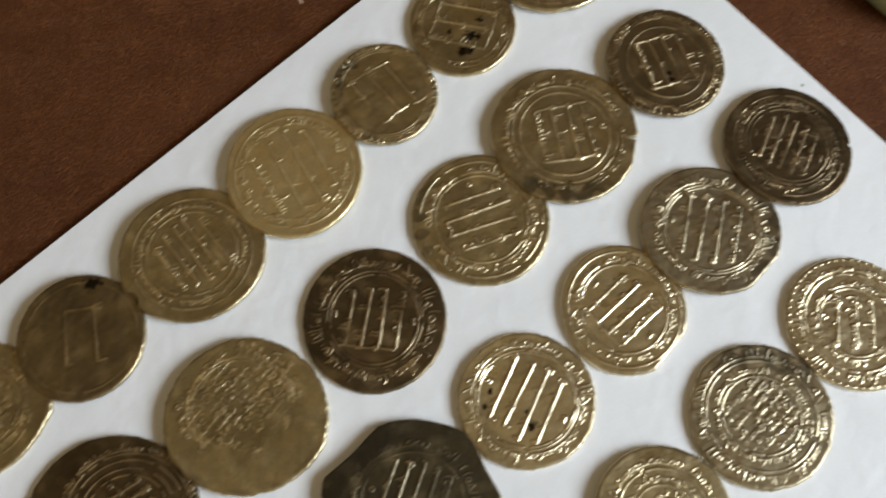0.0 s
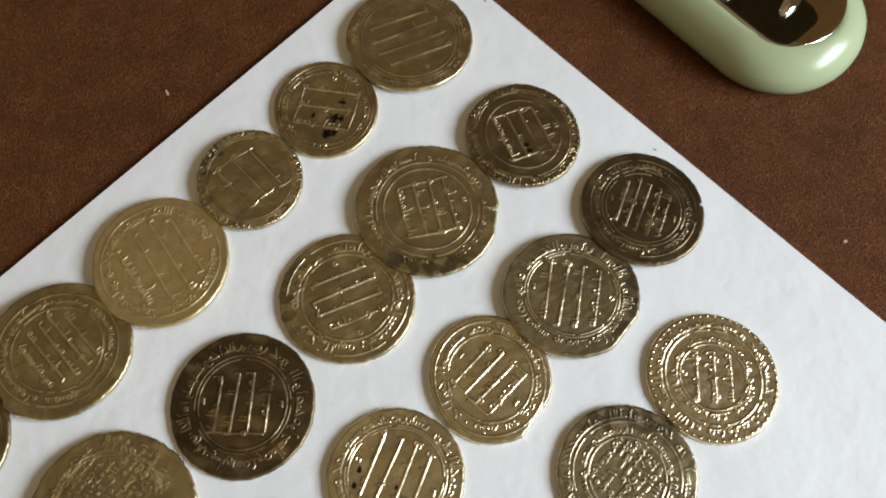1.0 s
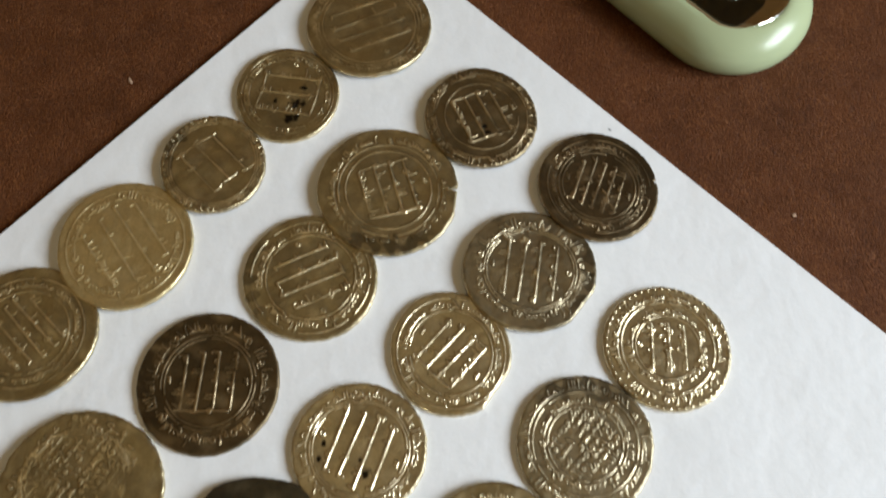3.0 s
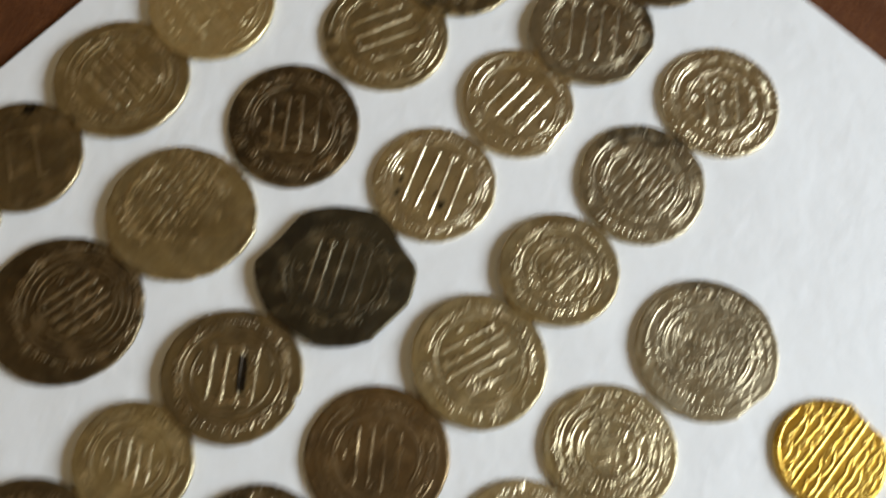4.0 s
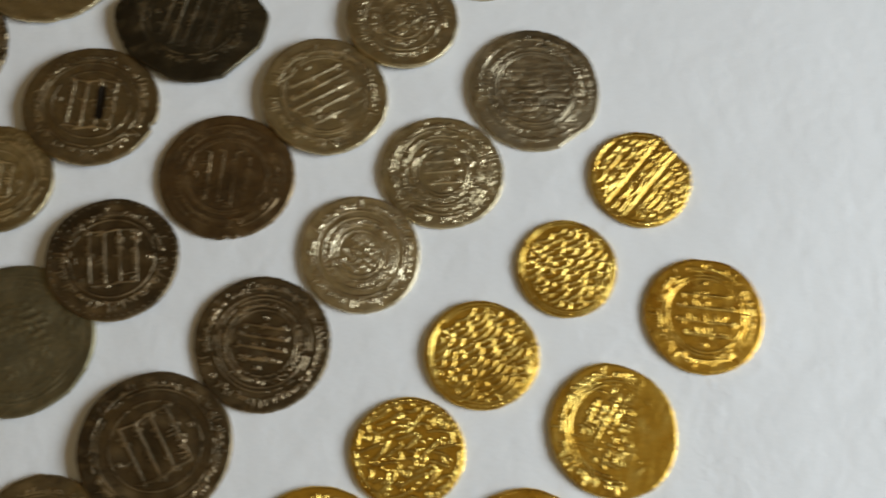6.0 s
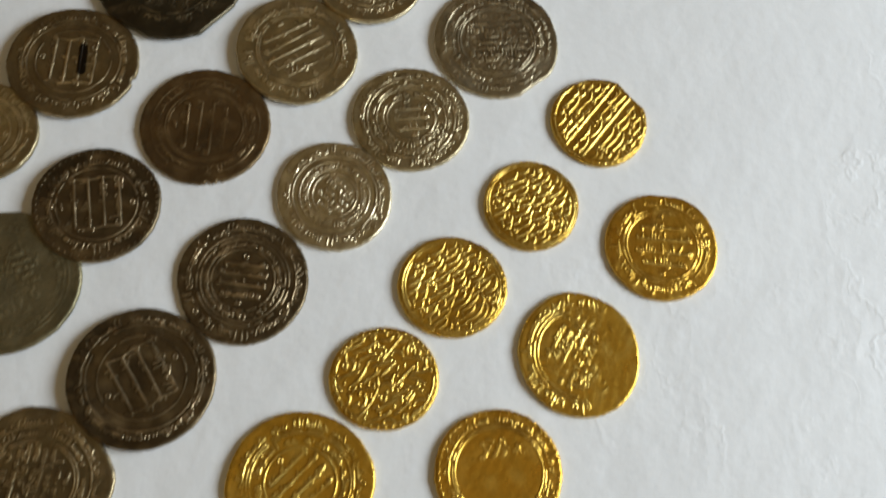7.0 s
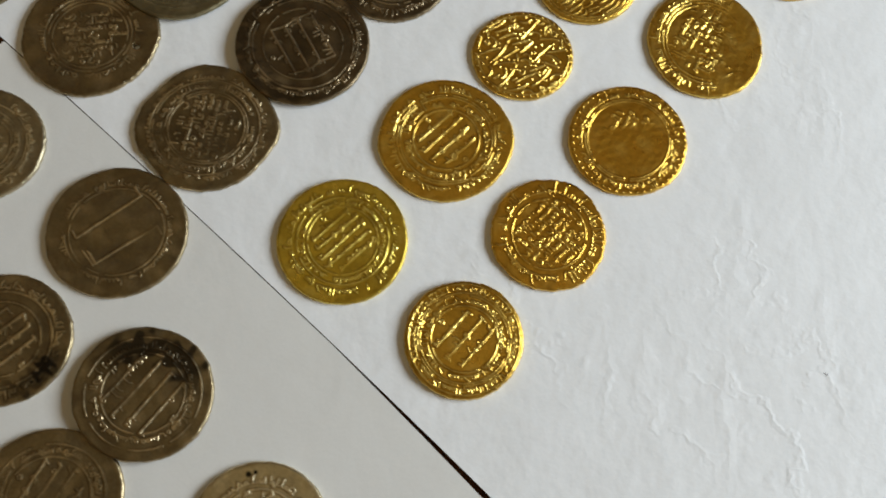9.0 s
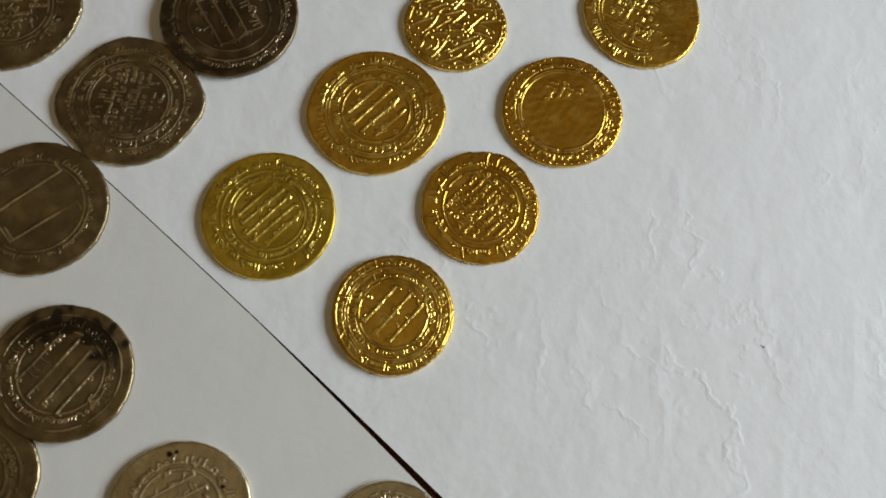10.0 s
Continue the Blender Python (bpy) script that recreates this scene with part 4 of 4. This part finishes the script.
coin("gold_coin", 3.7, -109.9, 11.2, 11.3, "gold", "bars", 42, "thick gold coin with bold bars and two rings of script", 150, lines=3, inner=0.52, rings=(0.56, 0.74, 0.78, 0.93), legends=((0.62, 1.0), (0.83, 1.0)), worn=0.1, thick=1.2, script=0, stubs=3, group=GOLD_ROWS)
coin("gold_coin", 83.8, -35.8, 11.7, 11.5, "deep", "lines", -14, "deep gold coin with ringed script", 151, lines=4, inner=0.58, rings=(0.64, 0.7), legends=((0.78, 1.5),), flats=((75, 0.03),), script=2, worn=0.35, group=GOLD_ROWS)
coin("gold_coin", 61.9, -54.9, 12.0, 12.3, "gold", "blots", 50, "gold coin worn smooth along one side", 152, inner=0.6, rings=(0.68, 0.74), worn=0.05, smooth=(-22, 0.42), depth=0.22, corner=((90, 0.5), (18, 0.4)), legends=((0.80, 1.9),), group=GOLD_ROWS)
coin("gold_coin", 41.9, -74.2, 11.9, 11.8, "deep", "blots", 52, "deep gold coin with a worn smooth centre", 153, inner=0.5, rings=(0.7, 0.74), legends=((0.8, 1.3),), worn=0.15, smooth2=True, beads=0.95, group=GOLD_ROWS)
coin("gold_coin", 22.9, -91.6, 11.3, 11.2, "deep", "blots", 37, "deep gold coin with crowded script and ragged edge", 154, worn=0.05, lobes=0.02, depth=0.23, corner=((52, 0.5), (-68, 0.4), (192, 0.4)), inner=0.6, rings=(0.64,), legends=((0.76, 2.0),), group=GOLD_ROWS)

# ---------------------------------------------------------------- fluff, hair and specks
def crumb(name, x, y, z, size, turn, mat, label, category, seed, flatness=0.35):
    rnd = random.Random(seed)
    bm = bmesh.new()
    bmesh.ops.create_icosphere(bm, subdivisions=2, radius=1)
    for v in bm.verts:
        k = rnd.uniform(0.7, 1.15)
        v.co = Vector((v.co.x * size[0] * k, v.co.y * size[1] * k, v.co.z * size[1] * flatness)) * MM
    ob = part(name, bm, mat)
    ob.matrix_world = pose(x * MM, y * MM, z * MM + size[1] * flatness * 0.9 * MM, 0, 0, turn)
    return tagged(ob, label, category)


crumb("fluff", -27.3, 142.5, -1.0, (0.9, 0.35), 115, FLECK, "pale fleck of fluff on brown leather", "fluff", 1)
crumb("fluff", 106.9, 90.2, -1.0, (0.5, 0.4), 20, FLECK, "tiny pale fleck on brown leather", "fluff", 2)
crumb("speck", 43.9, 157.9, 0.0, (0.5, 0.16), -40, INK, "tiny dark speck on white paper", "speck", 5, 0.2)
crumb("speck", 73.5, 115.2, 0.0, (0.4, 0.18), -40, INK, "tiny dark speck on white paper", "speck", 6, 0.2)
crumb("speck", 70.8, -124.9, 0.0, (0.16, 0.12), 30, INK, "tiny dark speck on white paper", "speck", 7, 0.2)
crumb("speck", 71.1, -125.2, 0.0, (0.3, 0.14), 30, INK, "tiny dark speck on white paper", "speck", 8, 0.2)
curve = bpy.data.curves.new("hair", "CURVE")
curve.dimensions, curve.bevel_depth, curve.bevel_resolution = "3D", 0.045 * MM, 2
spline = curve.splines.new("BEZIER")
spline.bezier_points.add(2)
for point, (px_, py_, pz_) in zip(spline.bezier_points, ((-34.5, 173.2, 0.1), (-33.2, 175.2, 0.5), (-31.1, 176.4, 0.2))):
    point.co = (px_ * MM, py_ * MM, TOP + pz_ * MM)
    point.handle_left_type = point.handle_right_type = "AUTO"
curve.materials.append(FLECK)
tagged(new("hair", curve), "short pale curled hair lying on the leather", "hair")

# ---------------------------------------------------------------- the green tool
def capsule_outline(length, half, n=22):
    """Points round a long rounded form that starts at a round end near x = 0 and runs along +x."""
    pts = []
    for k in range(n + 1):
        t = math.pi / 2 + math.pi * k / n
        pts.append((half + half * math.cos(t) * 0.92, half * math.sin(t)))
    for k in range(n + 1):
        t = -math.pi / 2 + math.pi * k / n
        pts.append((length - half + half * math.cos(t) * 0.92, half * math.sin(t)))
    return pts


def lofted(sections):
    """Closed rings of equal count, joined upwards; the first and the last are capped."""
    bm = bmesh.new()
    rings = [[bm.verts.new((x * MM, y * MM, z * MM)) for x, y, z in ring] for ring in sections]
    for lo, hi in zip(rings, rings[1:]):
        for k in range(len(lo)):
            bm.faces.new((lo[k], lo[(k + 1) % len(lo)], hi[(k + 1) % len(lo)], hi[k]))
    bm.faces.new(rings[0][::-1])
    bm.faces.new(rings[-1])
    bmesh.ops.recalc_face_normals(bm, faces=bm.faces[:])
    return bm


def ring_at(inset, z, length=110.0, half=18.7):
    return [(x * (1 - 2 * inset / length) + inset, y * (1 - inset / half), z) for x, y in capsule_outline(length, half)]


tool = tagged(new("stapler"), "pale green plastic stapler base with a chrome plate lying on leather", "stapler")
shape = [(2.2, 0.0), (0.7, 1.0), (0.1, 2.6), (0.0, 4.2), (0.4, 6.0), (1.4, 7.8), (3.0, 9.3), (5.0, 10.3), (6.2, 10.6), (6.7, 10.3), (6.9, 9.8)]
part("body", lofted([ring_at(i, z) for i, z in shape]), GREEN, tool, smooth=True)


def plate_ring(inset, z):
    return [(x * 46.0 / 52.0 + 6.9 + inset, y * (1 - inset / 12.4), z) for x, y in capsule_outline(52.0 - 2.2 * inset, 12.4)]


plate = part("plate", lofted([plate_ring(0.0, 9.6), plate_ring(0.0, 10.3), plate_ring(0.3, 10.6), plate_ring(0.9, 10.7)]), CHROME, tool, "polished chrome plate")
# dark patch laid on the chrome in place of a dark reflection
slot = lofted([[(23.5 + 12.0 * math.copysign(abs(math.cos(q)) ** 0.45, math.cos(q)) * k, 4.6 + 7.0 * math.copysign(abs(math.sin(q)) ** 0.45, math.sin(q)) * k, z)
                for q in np.linspace(0, 2 * math.pi, 40, endpoint=False)] for k, z in ((1.0, 10.5), (1.0, 10.75), (0.97, 10.82))])
part("slot", slot, REFLECTION_DARK, tool, "dark raised patch standing in for a dark reflection on the chrome plate")


def dimple(cx, cy, length, half, turn):
    """A raised rounded ridge on the plate."""
    bm = bmesh.new()
    bmesh.ops.create_uvsphere(bm, u_segments=20, v_segments=10, radius=1)
    for v in bm.verts:
        v.co = Vector((v.co.x * length / 2, v.co.y * half, v.co.z * 1.3)) * MM
    bmesh.ops.transform(bm, matrix=pose(cx * MM, cy * MM, 11.0 * MM, 0, 0, turn), verts=bm.verts[:])
    return bm


for cx, cy in ((18.4, 1.2), (29.5, 7.2), (21.6, -5.1)):
    part("ridge", dimple(cx, cy, 8.5, 1.7, 100), CHROME, plate, "raised chrome ridge", smooth=True)
tool.matrix_world = pose(117.6 * MM, 126.3 * MM, TOP, 0, 0, 124)
